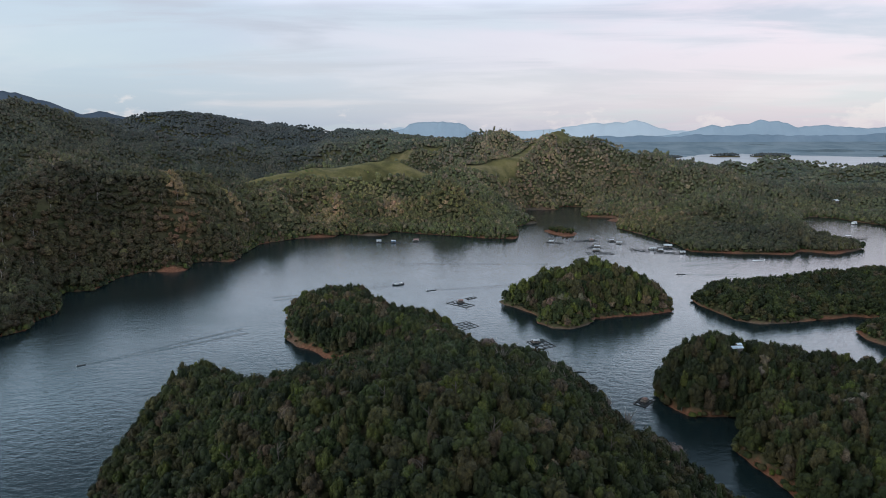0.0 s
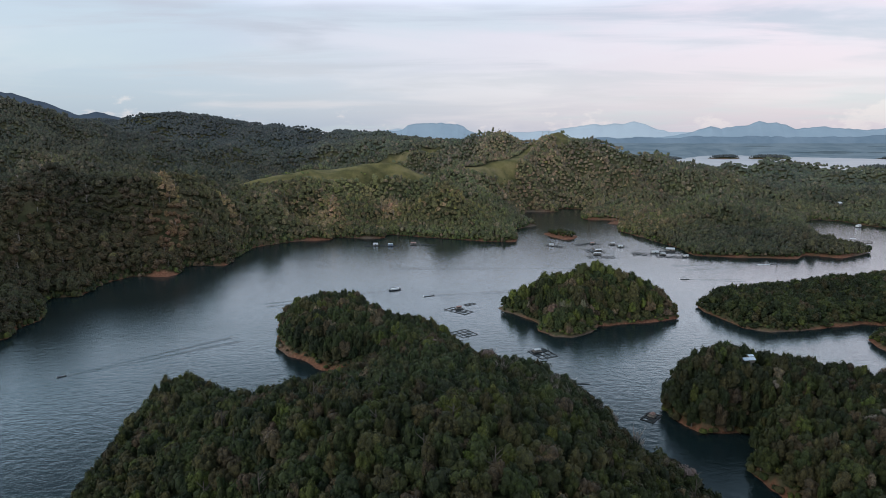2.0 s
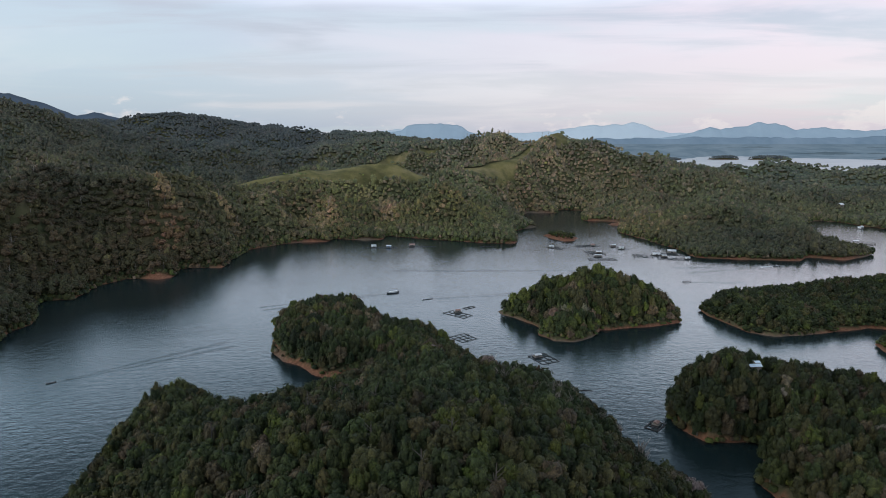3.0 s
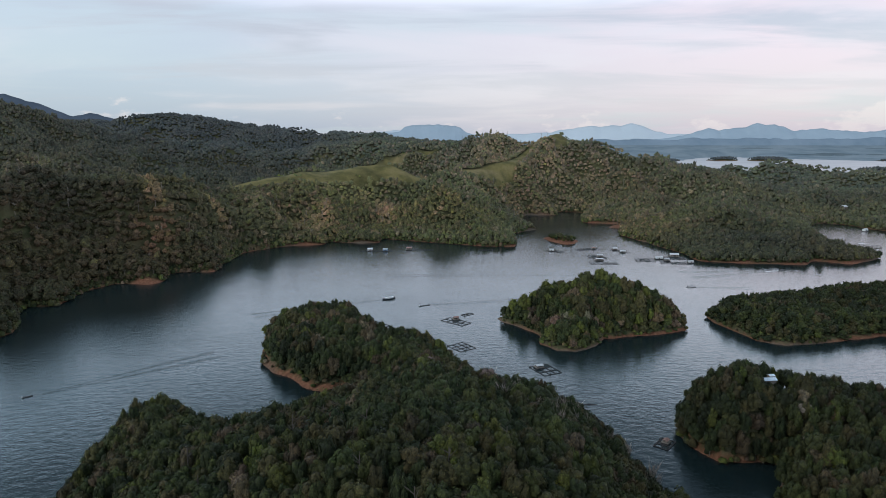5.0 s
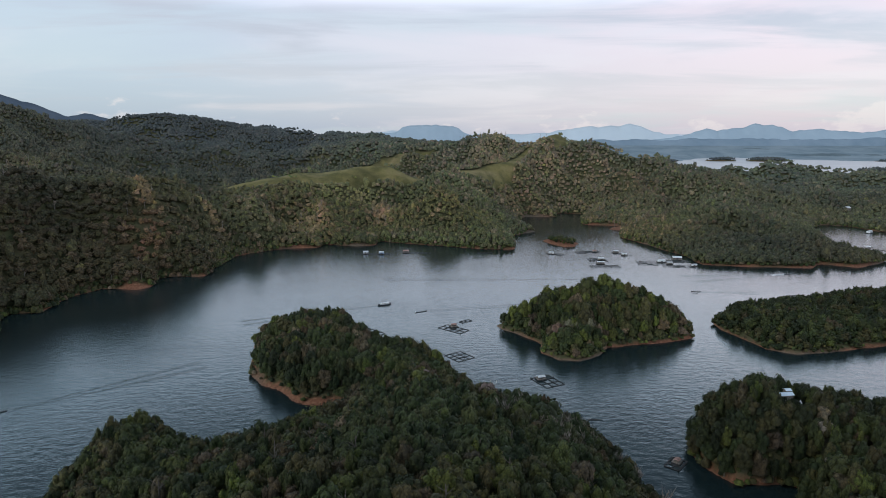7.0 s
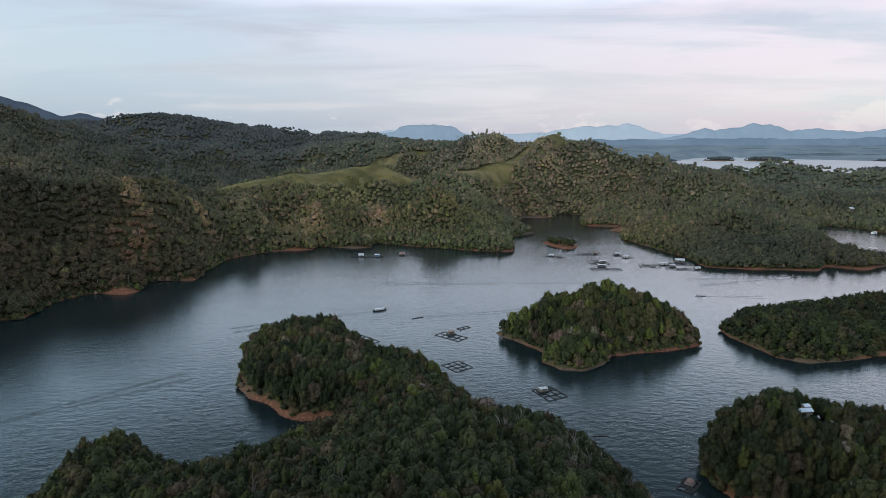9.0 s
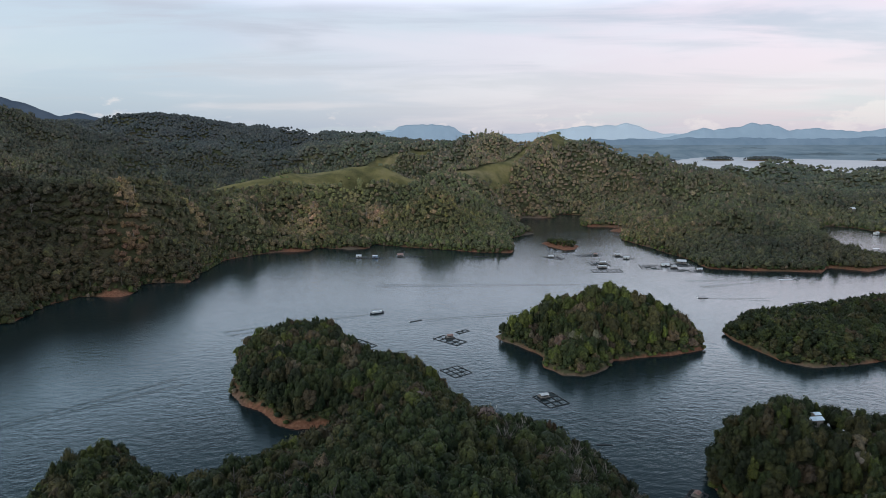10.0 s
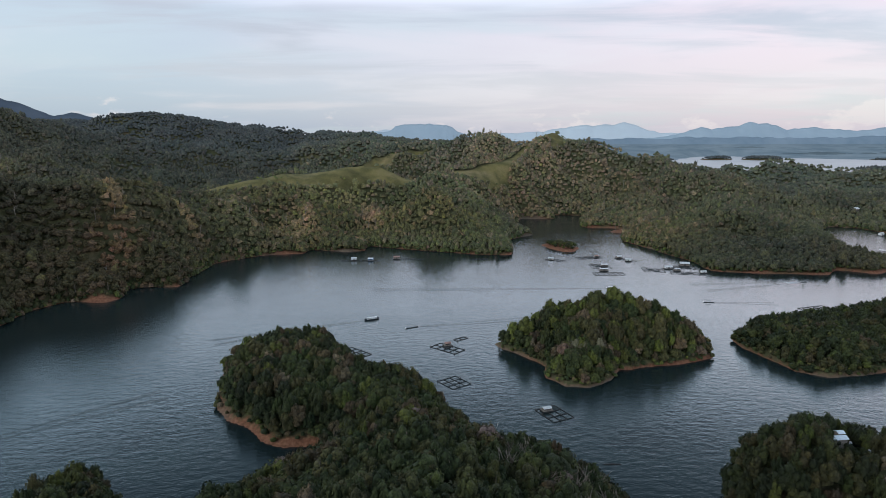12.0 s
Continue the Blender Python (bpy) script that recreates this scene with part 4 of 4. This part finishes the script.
SNAGS = [snag_shape(600 + k) for k in range(5)]
x, y, z, d = scatter(-700, 500, 340, 1330, 23.0, mainland_height, 2.0, lambda x, y, d: in_wood(x, y, d) & (dryness(x, y) > 1.5))
tall = 12.5 * rng.uniform(0.8, 1.2, len(x))
v, f, own = planted(SNAGS, np.c_[x, y, z], tall, tall, rng.uniform(0, 6.28, len(x)))
tagged(link_mesh("dead_trees", v, f, M_SNAG), "pale dead trees standing out of the hillside forest", "dead trees", kind="stuff")
x, y, z, d = scatter(-140, 100, 130, 300, 27.0, headland_height, 5.0)
tall = 11.0 * rng.uniform(0.8, 1.1, len(x))
v, f, own = planted(SNAGS, np.c_[x, y, z], tall, tall, rng.uniform(0, 6.28, len(x)))
tagged(link_mesh("dead_trees", v, f, M_BARK), "slim bare branches standing out of the headland forest", "dead trees", kind="stuff")


def bare_tree(x, y, height, tall, mat, label):
    root = new("bare_tree")
    z = float(height(np.array([x]), np.array([y]))[0][0])
    root.matrix_basis = pose(x, y, z - 0.3, 0, 0, rng.uniform(0, 360))
    v, f = BARES[rng.integers(0, 4)]
    link_mesh("trunk", v * (tall, tall, tall), f, M_TRUNK).parent = root
    v, f = NEAR_CROWNS[rng.integers(0, 10)]
    wide = 0.20 if mat is M_PALE else 0.34
    link_mesh("crown", v * (tall * wide, tall * wide, tall * 0.30) + (0, 0, tall * 0.72), f, mat).parent = root
    return tagged(root, label, "tree", "dry trees")


for bx, by, bh in ((-14, 303, 11), (13, 287, 13), (16, 291, 10), (-88, 411, 11), (34, 262, 11), (-62, 300, 9), (74, 202, 10), (70, 199, 9)):
    bare_tree(bx, by, headland_height, bh, M_BARE, "leafless tree with pinkish grey twigs")
for bx, by, bh in ((66, 399, 12), (70, 397, 11), (79, 400, 12), (62, 400, 10)):
    bare_tree(bx, by, mid_island_height, bh, M_PALE, "pale dry tree on the small island")
def leafless_tree(x, y, height, tall):
    root = new("leafless_tree")
    z = float(height(np.array([x]), np.array([y]))[0][0])
    root.matrix_basis = pose(x, y, z - 0.3, 0, 0, rng.uniform(0, 360))
    v, f = BARES[rng.integers(0, 4)]
    link_mesh("trunk", v * (tall * 1.1, tall * 1.1, tall), f, M_SNAG).parent = root
    return tagged(root, "leafless grey tree standing among the headland trees", "tree", "leafless trees")


for bx, by, bh in ((38, 262, 12.5), (44, 268, 12), (33, 270, 12.5), (28, 262, 12), (47, 255, 12), (40, 250, 12.5), (52, 244, 11.5), (24, 276, 12), (57, 236, 11.5), (35, 240, 12), (62, 222, 11), (18, 268, 12)):
    leafless_tree(bx, by, headland_height, bh)
for bx, by, bh in ((152, 232, 9), (160, 236, 9.5), (133, 262, 9), (128, 249, 8)):
    bare_tree(bx, by, near_east_height, bh, M_TRUNK, "leafless grey tree above the inlet")

# ---- things on the water and the shore ----
def box(bm, x0, x1, y0, y1, z0, z1):
    vs = [bm.verts.new(p) for p in ((x0, y0, z0), (x1, y0, z0), (x1, y1, z0), (x0, y1, z0), (x0, y0, z1), (x1, y0, z1), (x1, y1, z1), (x0, y1, z1))]
    for q in ((3, 2, 1, 0), (4, 5, 6, 7), (0, 1, 5, 4), (1, 2, 6, 5), (2, 3, 7, 6), (3, 0, 4, 7)):
        bm.faces.new([vs[i] for i in q])


def part(name, bm, mat, parent, label=""):
    me = bpy.data.meshes.new(name)
    bm.normal_update()
    bm.to_mesh(me)
    bm.free()
    me.materials.append(mat)
    ob = new(name, me)
    ob.parent = parent
    return tagged(ob, label)


def block(name, dims, mat, parent, label="", bevel=0.0):
    bm = bmesh.new()
    box(bm, *dims)
    if bevel:
        bmesh.ops.bevel(bm, geom=bm.edges[:], offset=bevel, segments=1, affect="EDGES")
    return part(name, bm, mat, parent, label)


BEAMS = {}


def beam_mesh(length, wide):
    """A raft beam: a pair of lashed poles with drums under them, along x."""
    key = (round(length, 2), wide)
    if key not in BEAMS:
        bm = bmesh.new()
        for side in (-1, 1):
            box(bm, -length / 2, length / 2, side * wide * 0.42 - wide * 0.3, side * wide * 0.42 + wide * 0.3, 0.08, 0.22)
        for k in range(2):
            cx = length * (-0.25 + 0.5 * k)
            box(bm, cx - 0.4, cx + 0.4, -wide * 0.6, wide * 0.6, -0.25, 0.075)
        me = bpy.data.meshes.new("beam")
        bm.normal_update()
        bm.to_mesh(me)
        bm.free()
        me.materials.append(M_WOOD)
        BEAMS[key] = me
    return BEAMS[key]


def fish_raft(x, y, turn, nx, ny, cw, cd, stout=0.4, label="floating fish-farm raft of dark timber pens", skip=()):
    """A raft of fish pens: nx by ny open cells framed by floating beams, nets hanging inside."""
    wide = 0.66 * stout
    root = new("fish_raft")
    root.matrix_basis = pose(x, y, 0, 0, 0, turn)
    for j in range(ny + 1):
        for i in range(nx):
            b = new("beam", beam_mesh(cw, wide))
            b.parent = root
            b.matrix_basis = pose((i + 0.5 - nx / 2) * cw, (j - ny / 2) * cd, 0)
    for i in range(nx + 1):
        for j in range(ny):
            b = new("beam", beam_mesh(cd, wide))
            b.parent = root
            b.matrix_basis = pose((i - nx / 2) * cw, (j + 0.5 - ny / 2) * cd, 0.03, 0, 0, 90)
    for i in range(nx + 1):
        for j in range(ny + 1):
            if (i * 7 + j * 3) % 4 == 0:
                block("post", ((i - nx / 2) * cw - 0.12, (i - nx / 2) * cw + 0.12, (j - ny / 2) * cd - 0.12, (j - ny / 2) * cd + 0.12, -0.3, 1.0), M_WOOD, root)
    for i, j in skip:
        block("net", ((i - nx / 2) * cw + 0.4, (i + 1 - nx / 2) * cw - 0.4, (j - ny / 2) * cd + 0.4, (j + 1 - ny / 2) * cd - 0.4, 0.02, 0.08), M_NET, root, "dark net cover")
    return tagged(root, label, "fish farm", "fish-farm rafts")


def gable(bm, w, d, z0, z1, over=0.4, thick=0.08):
    """A pitched roof over w by d, ridge along x."""
    for side in (-1, 1):
        a = [(-w / 2 - over, side * (d / 2 + over), z0), (w / 2 + over, side * (d / 2 + over), z0), (w / 2 + over, 0, z1), (-w / 2 - over, 0, z1)]
        lo = [bm.verts.new(p) for p in a]
        hi = [bm.verts.new((p[0], p[1], p[2] + thick)) for p in a]
        bm.faces.new(lo)
        bm.faces.new(hi[::-1])
        for i in range(4):
            bm.faces.new([lo[i], hi[i], hi[(i + 1) % 4], lo[(i + 1) % 4]])


def floating_hut(x, y, turn, w, d, tall, roof_mat, wall_mat, label):
    """A hut on a timber float: deck, walls with dark panels for a doorway and windows, pitched tin roof with ribs."""
    w, d, tall = w * 0.74, d * 0.65, tall * 0.55
    root = new("floating_hut")
    root.matrix_basis = pose(x, y, 0, 0, 0, turn)
    block("float", (-w / 2 - 0.9, w / 2 + 0.9, -d / 2 - 0.9, d / 2 + 0.9, -0.2, 0.5), M_WOOD, root, "dark log float", 0.05)
    block("deck", (-w / 2 - 0.8, w / 2 + 0.8, -d / 2 - 0.8, d / 2 + 0.8, 0.504, 0.6), M_PLANK, root)
    wall = block("wall", (-w / 2, w / 2, -d / 2, d / 2, 0.604, 0.6 + tall), wall_mat, root, "", 0.03)
    # dark slab on the closed wall, painted as a doorway's inner shade
    block("door", (-w * 0.12, w * 0.12, -d / 2 - 0.04, -d / 2 - 0.003, 0.62, 0.6 + tall * 0.8), M_WINDOW, root, "dark panel painted as the shade of a doorway")
    for s in (-1, 1):
        block("window", (s * w * 0.32 - 0.4, s * w * 0.32 + 0.4, -d / 2 - 0.04, -d / 2 - 0.003, 0.6 + tall * 0.4, 0.6 + tall * 0.75), M_WINDOW, wall)
    bm = bmesh.new()
    gable(bm, w, d, 0.6 + tall, 0.6 + tall + d * 0.28)
    roof = part("roof", bm, roof_mat, root)
    n = max(4, int(w / 0.9))
    for k in range(n):
        cx = -w / 2 + (k + 0.5) * w / n
        bm = bmesh.new()
        gable(bm, -0.7, d, 0.6 + tall + 0.09, 0.6 + tall + d * 0.28 + 0.09, 0.39, 0.03)
        rib = part("rib", bm, roof_mat, roof)
        rib.matrix_basis = pose(cx, 0, 0)
    return tagged(root, label, "floating house", "floating huts")


def hull(bm, length, beam, depth, z0, rise=0.5):
    """A slender planked hull, pointed at both ends, with a floor inside."""
    n, rings = 14, []
    for k in range(n + 1):
        u = -1 + 2 * k / n
        w = beam / 2 * (1 - abs(u) ** 2.6) + 0.03
        sheer = rise * abs(u) ** 3
        x = u * length / 2
        rings.append([bm.verts.new(p) for p in ((x, -w, z0 + depth + sheer), (x, -w * 0.72, z0 + 0.25 * depth + sheer * 0.8), (x, 0, z0 + sheer * 0.7), (x, w * 0.72, z0 + 0.25 * depth + sheer * 0.8), (x, w, z0 + depth + sheer),
                                                (x, w * 0.82, z0 + depth + sheer), (x, w * 0.6, z0 + 0.4 * depth + sheer), (x, -w * 0.6, z0 + 0.4 * depth + sheer), (x, -w * 0.82, z0 + depth + sheer))])
    for a, b in zip(rings, rings[1:]):
        for i in range(9):
            bm.faces.new([a[i], b[i], b[(i + 1) % 9], a[(i + 1) % 9]])
    bm.faces.new(rings[0])
    bm.faces.new(rings[-1][::-1])


def passenger_boat(x, y, turn, length, label):
    root = new("passenger_boat")
    root.matrix_basis = pose(x, y, 0, 0, 0, turn)
    bm = bmesh.new()
    hull(bm, length, 2.2, 0.9, -0.35, 0.7)
    h = part("hull", bm, M_HULL, root)
    for s in (-1, 1):
        block("side_board", (-length * 0.36, length * 0.30, s * 1.02 - 0.04, s * 1.02 + 0.04, 0.66, 1.15), M_PAINT, h, "white painted side board")
    roof = block("canopy", (-length * 0.30, length * 0.22, -0.95, 0.95, 1.45, 1.55), M_PAINT, root, "white flat canopy", 0.03)
    for k in range(6):
        px = -length * 0.28 + k * length * 0.094
        for s in (-1, 1):
            block("pillar", (px - 0.05, px + 0.05, s * 0.88 - 0.04, s * 0.88 + 0.04, 0.5, 1.45), M_PAINT, roof)
    block("cabin", (length * 0.24, length * 0.34, -0.8, 0.8, 0.6, 1.7), M_PAINT, root, "white wheelhouse", 0.06)
    block("windscreen", (length * 0.342, length * 0.346, -0.65, 0.65, 1.15, 1.55), M_WINDOW, root)
    for k in range(4):
        px = -length * 0.22 + k * length * 0.11
        block("bench", (px - 0.2, px + 0.2, -0.8, 0.8, 0.6, 0.95), M_PLANK, root)
    return tagged(root, label, "boat", "boats")


def canoe(x, y, turn, length, label, canopy=None):
    root = new("canoe")
    root.matrix_basis = pose(x, y, 0, 0, 0, turn)
    bm = bmesh.new()
    hull(bm, length, 0.95, 0.42, -0.14, 0.28)
    part("hull", bm, M_HULL, root)
    for k in (-0.25, 0.05, 0.3):
        block("thwart", (k * length - 0.12, k * length + 0.12, -0.45, 0.45, 0.26, 0.32), M_PLANK, root)
    block("outboard_motor", (-length * 0.5, -length * 0.5 + 0.35, -0.16, 0.16, 0.1, 0.75), M_PAINT, root, "pale outboard motor", 0.04)
    if canopy:
        block("canopy", (-length * 0.25, length * 0.2, -0.7, 0.7, 1.5, 1.58), canopy, root, "low canopy", 0.03)
        for sx in (-0.23, 0.18):
            for s in (-1, 1):
                block("pillar", (sx * length - 0.04, sx * length + 0.04, s * 0.55 - 0.04, s * 0.55 + 0.04, 0.2, 1.5), M_BAMBOO, root)
    return tagged(root, label, "boat", "boats")


# pens in the channel between the headland and the small island
fish_raft(-1, 431, -40, 4, 2, 4.6, 4.6, 0.42, "long fish-farm raft with a small hut in the channel", ((1, 1),))
fish_raft(7, 448, 40, 2, 1, 4.2, 3.6, 0.6, "short dark raft of two fish pens")
floating_hut(-1.0, 436, 20, 4.2, 3.2, 2.0, M_RUST, M_PLANK, "small plank hut with a rusty tin roof on a raft")
fish_raft(2.5, 381, -52, 3, 3, 4.2, 3.8, 0.24, "open square fish-farm raft of thin beams")
fish_raft(46.5, 346.5, -62, 3, 3, 4.6, 3.6, 0.36, "fish-farm raft with a low hut beside the headland", ((0, 1), (0, 2)))
floating_hut(43.6, 349.5, 20, 4.6, 3.0, 1.5, M_TIN, M_PLANK, "low plank hut with a pale roof on a raft")
fish_raft(-53, 424, -42, 4, 2, 4.4, 4.0, 0.34, "fish-farm raft half hidden behind the headland trees")
fish_raft(83, 268, 50, 3, 2, 2.9, 2.7, 0.6, "small crowded fish-farm raft off the point", ((0, 0), (2, 1)))
floating_hut(83.8, 269.0, 50, 2.6, 2.2, 1.3, M_RUST, M_PLANK, "tiny brown hut on a raft off the point")
# the floating village before the eastern hill
fish_raft(143, 628, 2, 6, 2, 4.6, 5.5, 0.45, "long fish-farm raft before the eastern hill")
fish_raft(143, 661, 2, 4, 3, 4.4, 6.0, 0.45, "wide fish-farm raft before the eastern hill", ((1, 1),))
fish_raft(106, 690, -40, 4, 2, 4.4, 4.4, 0.45, "fish-farm raft near the red islet")
fish_raft(143, 703, 12, 6, 2, 4.4, 5.0, 0.45, "long fish-farm raft near the red islet", ((2, 0), (3, 1)))
fish_raft(176, 692, -50, 5, 1, 4.6, 4.6, 0.5, "narrow fish-farm raft in the bay mouth")
fish_raft(188, 645, -8, 4, 3, 4.6, 6.0, 0.45, "wide fish-farm raft with dark nets", ((1, 1), (2, 0)))
fish_raft(217, 655, -8, 6, 2, 4.6, 5.5, 0.5, "crowded fish-farm raft under the eastern hill", ((0, 1), (1, 0), (3, 1), (4, 0)))
fish_raft(214, 630, -12, 6, 2, 4.8, 5.0, 0.5, "dark fish-farm raft under the eastern hill", ((2, 0), (3, 1), (5, 0)))
fish_raft(261, 516, 20, 5, 2, 4.6, 4.6, 0.4, "fish-farm raft behind the low island")
fish_raft(-88, 686, 3, 8, 1, 4.6, 4.6, 0.36, "thin fish-farm raft along the western shore")
fish_raft(-40, 694, -2, 6, 1, 4.6, 4.4, 0.36, "thin fish-farm raft along the western shore")
fish_raft(31, 695, 5, 4, 1, 3.8, 3.6, 0.36, "low fish-farm raft by the wooded shore")
for hx, hy, ht, hw, hd, hh, rm, wm, text in ((204, 651, 5, 9, 5, 2.2, M_TIN, M_PAINT, "white floating house with a pale tin roof"), (224, 664, -10, 11, 8, 3.0, M_TIN, M_PLANK, "large floating house with a pale pitched roof"),
                                             (209, 642, 0, 6, 4, 2.0, M_TIN, M_PLANK, "small floating hut with a pale roof"), (229, 632, 8, 6, 3.6, 2.0, M_TIN, M_PAINT, "white floating hut with a pale roof"),
                                             (172, 701, 10, 6, 4, 2.2, M_TIN, M_PLANK, "floating hut with a grey tin roof"), (177, 686, -12, 6.5, 4, 2.2, M_TIN, M_PAINT, "white floating hut with a tin roof"),
                                             (142, 642, 0, 9, 4, 2.0, M_TIN, M_PLANK, "long floating hut with a pale roof"), (147, 661, 0, 7, 4, 2.0, M_TIN, M_PLANK, "floating hut with a pale tin roof"),
                                             (102, 693, -15, 6, 4, 2.0, M_TIN, M_PAINT, "white floating hut near the red islet"), (150, 705, 8, 4.5, 3.4, 1.8, M_RUST, M_PLANK, "plank hut with a rusty roof"),
                                             (-95, 690, 10, 6.5, 5, 2.6, M_TIN, M_PAINT, "white floating house off the western shore"), (-78, 688, -8, 6, 5, 2.4, M_TIN, M_BLUE, "pale-roofed floating house with blue walls"),
                                             (-53, 697, 10, 7.5, 5.5, 2.4, M_RUST, M_PLANK, "brown floating house with a rusty roof"), (536, 846, 30, 9, 6, 4.0, M_TIN, M_PAINT, "white floating house in the eastern bay")):
    floating_hut(hx, hy, ht, hw, hd, hh, rm, wm, text)

passenger_boat(-52, 488, 28, 10.5, "long white covered boat with a dark hull")
canoe(-24, 470, 30, 9.0, "narrow dark canoe on the open lake")
canoe(131, 575, 5, 8.0, "dark motor canoe behind the small island", M_TIN)
canoe(192, 532, -4, 8.0, "dark covered canoe in the channel", M_HULL)
canoe(-203, 306, 40, 4.5, "low dark canoe crossing the western water")


def drift_log(x, y, turn, length):
    root = new("drift_log")
    root.matrix_basis = pose(x, y, 0.05, 0, 0, turn)
    v, f = joined([rod((-length / 2, 0, 0), (0, 0.1, 0.05), 0.25, 0.28, 7), rod((0, 0.1, 0.05), (length / 2, 0, 0), 0.28, 0.16, 7)])
    link_mesh("log", v, f, M_WOOD).parent = root
    tagged(root, "dark floating log near the headland", "log")


drift_log(61, 304, 0, 6.5)


def forest_house(x, y, z, turn):
    """The house in the trees: plank walls under two pale blue tin roofs."""
    root = new("house")
    root.matrix_basis = pose(x, y, z, 0, 0, turn)
    block("wall", (-4.0, 4.0, -2.0, 2.0, -8.0, 0.0), M_PLANK, root)
    bm = bmesh.new()
    gable(bm, 8.4, 4.2, 0.0, 0.9, 0.4)
    roof = part("roof", bm, M_BLUETIN, root)
    for k in range(9):
        bm = bmesh.new()
        gable(bm, -0.7, 4.2, 0.085, 0.985, 0.39, 0.03)
        part("rib", bm, M_BLUETIN, roof).matrix_basis = pose(-4 + k * 1.0, 0, 0)
    block("wall", (1.6, 5.0, 1.6, 4.6, -8.0, 1.0), M_PLANK, root)
    bm = bmesh.new()
    gable(bm, 3.4, 3.2, 0.0, 0.6, 0.4)
    part("porch_roof", bm, M_BLUETIN, root).matrix_basis = pose(3.3, 3.1, 1.0)
    root.scale = (0.64, 0.64, 0.9)
    tagged(root, "house under pale blue tin roofs among dense trees", "house")


forest_house(130.8, 285.2, 20.8, 8)


def hillside_house(x, y, turn):
    z = float(mainland_height(np.array([float(x)]), np.array([float(y)]))[0][0])
    root = new("house")
    root.matrix_basis = pose(x, y, z, 0, 0, turn)
    block("wall", (-3.4, 3.4, -3, 3, -3, 9), M_PLANK, root, "weathered plank walls")
    for k in range(3):
        for j in range(2):
            block("window", (-2.6 + k * 1.9, -1.5 + k * 1.9, -3.06, -3.003, 2.0 + 3.6 * j, 3.6 + 3.6 * j), M_WINDOW, root)
    bm = bmesh.new()
    gable(bm, 6.8, 6, 9.0, 11.0, 0.5, 0.12)
    part("roof", bm, M_TIN, root)
    tagged(root, "pale two-storey house on the wooded hillside", "house")


hillside_house(574, 956, 20)


def jetty(x, y, turn):
    """A plank landing on posts, with a rail and a moored raft."""
    root = new("jetty")
    root.matrix_basis = pose(x, y, 0, 0, 0, turn)
    for k in range(10):
        block("plank", (-11 + k * 2.2, -8.9 + k * 2.2, -2.0, 2.0, 0.9, 1.05), M_PLANK, root)
    for k in range(6):
        for s in (-1, 1):
            block("post", (-10.6 + k * 4.2, -10.3 + k * 4.2, s * 1.9 - 0.15, s * 1.9 + 0.15, -2.5, 2.0), M_WOOD, root)
    block("rail", (-10.8, 10.8, 1.84, 1.96, 1.8, 1.92), M_WOOD, root)
    block("shelter_roof", (-11, -5, -2.4, 2.4, 3.4, 3.55), M_TIN, root, "pale shelter roof")
    for sx in (-10.6, -5.4):
        for s in (-1, 1):
            block("pillar", (sx - 0.1, sx + 0.1, s * 2.0 - 0.1, s * 2.0 + 0.1, 1.05, 3.4), M_WOOD, root)
    tagged(root, "grey plank jetty on posts off the eastern shore", "jetty")


jetty(463, 725, -20)


def wake(name, x, y, turn, length, wide, mat, label, z=0.02):
    """The spreading wake behind a boat: low ridges of disturbed water that widen backwards from the stern."""
    root = new(name)
    root.matrix_basis = pose(x, y, z, 0, 0, turn)
    n = 40
    for side in (-1, 1):
        v, q = [], []
        for k in range(n + 1):
            u = k / n
            c = side * wide * (0.12 + 0.88 * u) * 0.5 + 0.25 * math.sin(k * 1.7 + side)
            w = 0.5 + wide * 0.16 * u
            r = 0.02 * (1 - u) + 0.006
            v += [(-u * length, c - w, -0.012), (-u * length, c, r + 0.006 * math.sin(k * 2.3)), (-u * length, c + w, -0.012)]
            if k:
                a, b = 3 * (k - 1), 3 * k
                q += [(a, a + 1, b + 1, b), (a + 1, a + 2, b + 2, b + 1)]
        link_mesh("ripple", np.array(v), np.array(q), mat, smooth=True).parent = root
    return tagged(root, label, "wake", "wakes")


wake("wake", -57, 485.5, 28, 95, 9, M_WAKE, "long low wake behind the covered boat")
wake("wake", -20.5, 472, 194, 110, 9, M_WAKE, "thin wake behind a canoe")
wake("wake", -199, 309, 222, 85, 10, M_WAKE, "long wake trailing over the western water")
wake("wake", 195, 531.6, 176, 45, 7, M_WAKE, "faint wake behind a covered canoe")
wake("wake", 127, 574.6, 2, 190, 7, M_WAKE, "thin wake behind a motor canoe")
wake("wake", 291, 596, 12, 90, 22, M_WAKE, "broad wake of a fast boat before the eastern hill")
wake("wake", 296, 597, 12, 13, 1.6, M_FOAM, "short streak of white foam on the water", 0.04)
canoe(299, 597.6, 12, 7.0, "small fast boat with a foaming wake")


def lone_tree(x, y):
    root = tree("tree", "lone dark tree on the low spit of the eastern hill", NEAR_CROWNS[2], TRUNKS[1], 3.6, 8.0, M_LEAF_TREE)
    root.matrix_basis = pose(x, y, max(0.2, float(mainland_height(np.array([float(x)]), np.array([float(y)]))[0][0])) - 0.2)


lone_tree(429, 660)
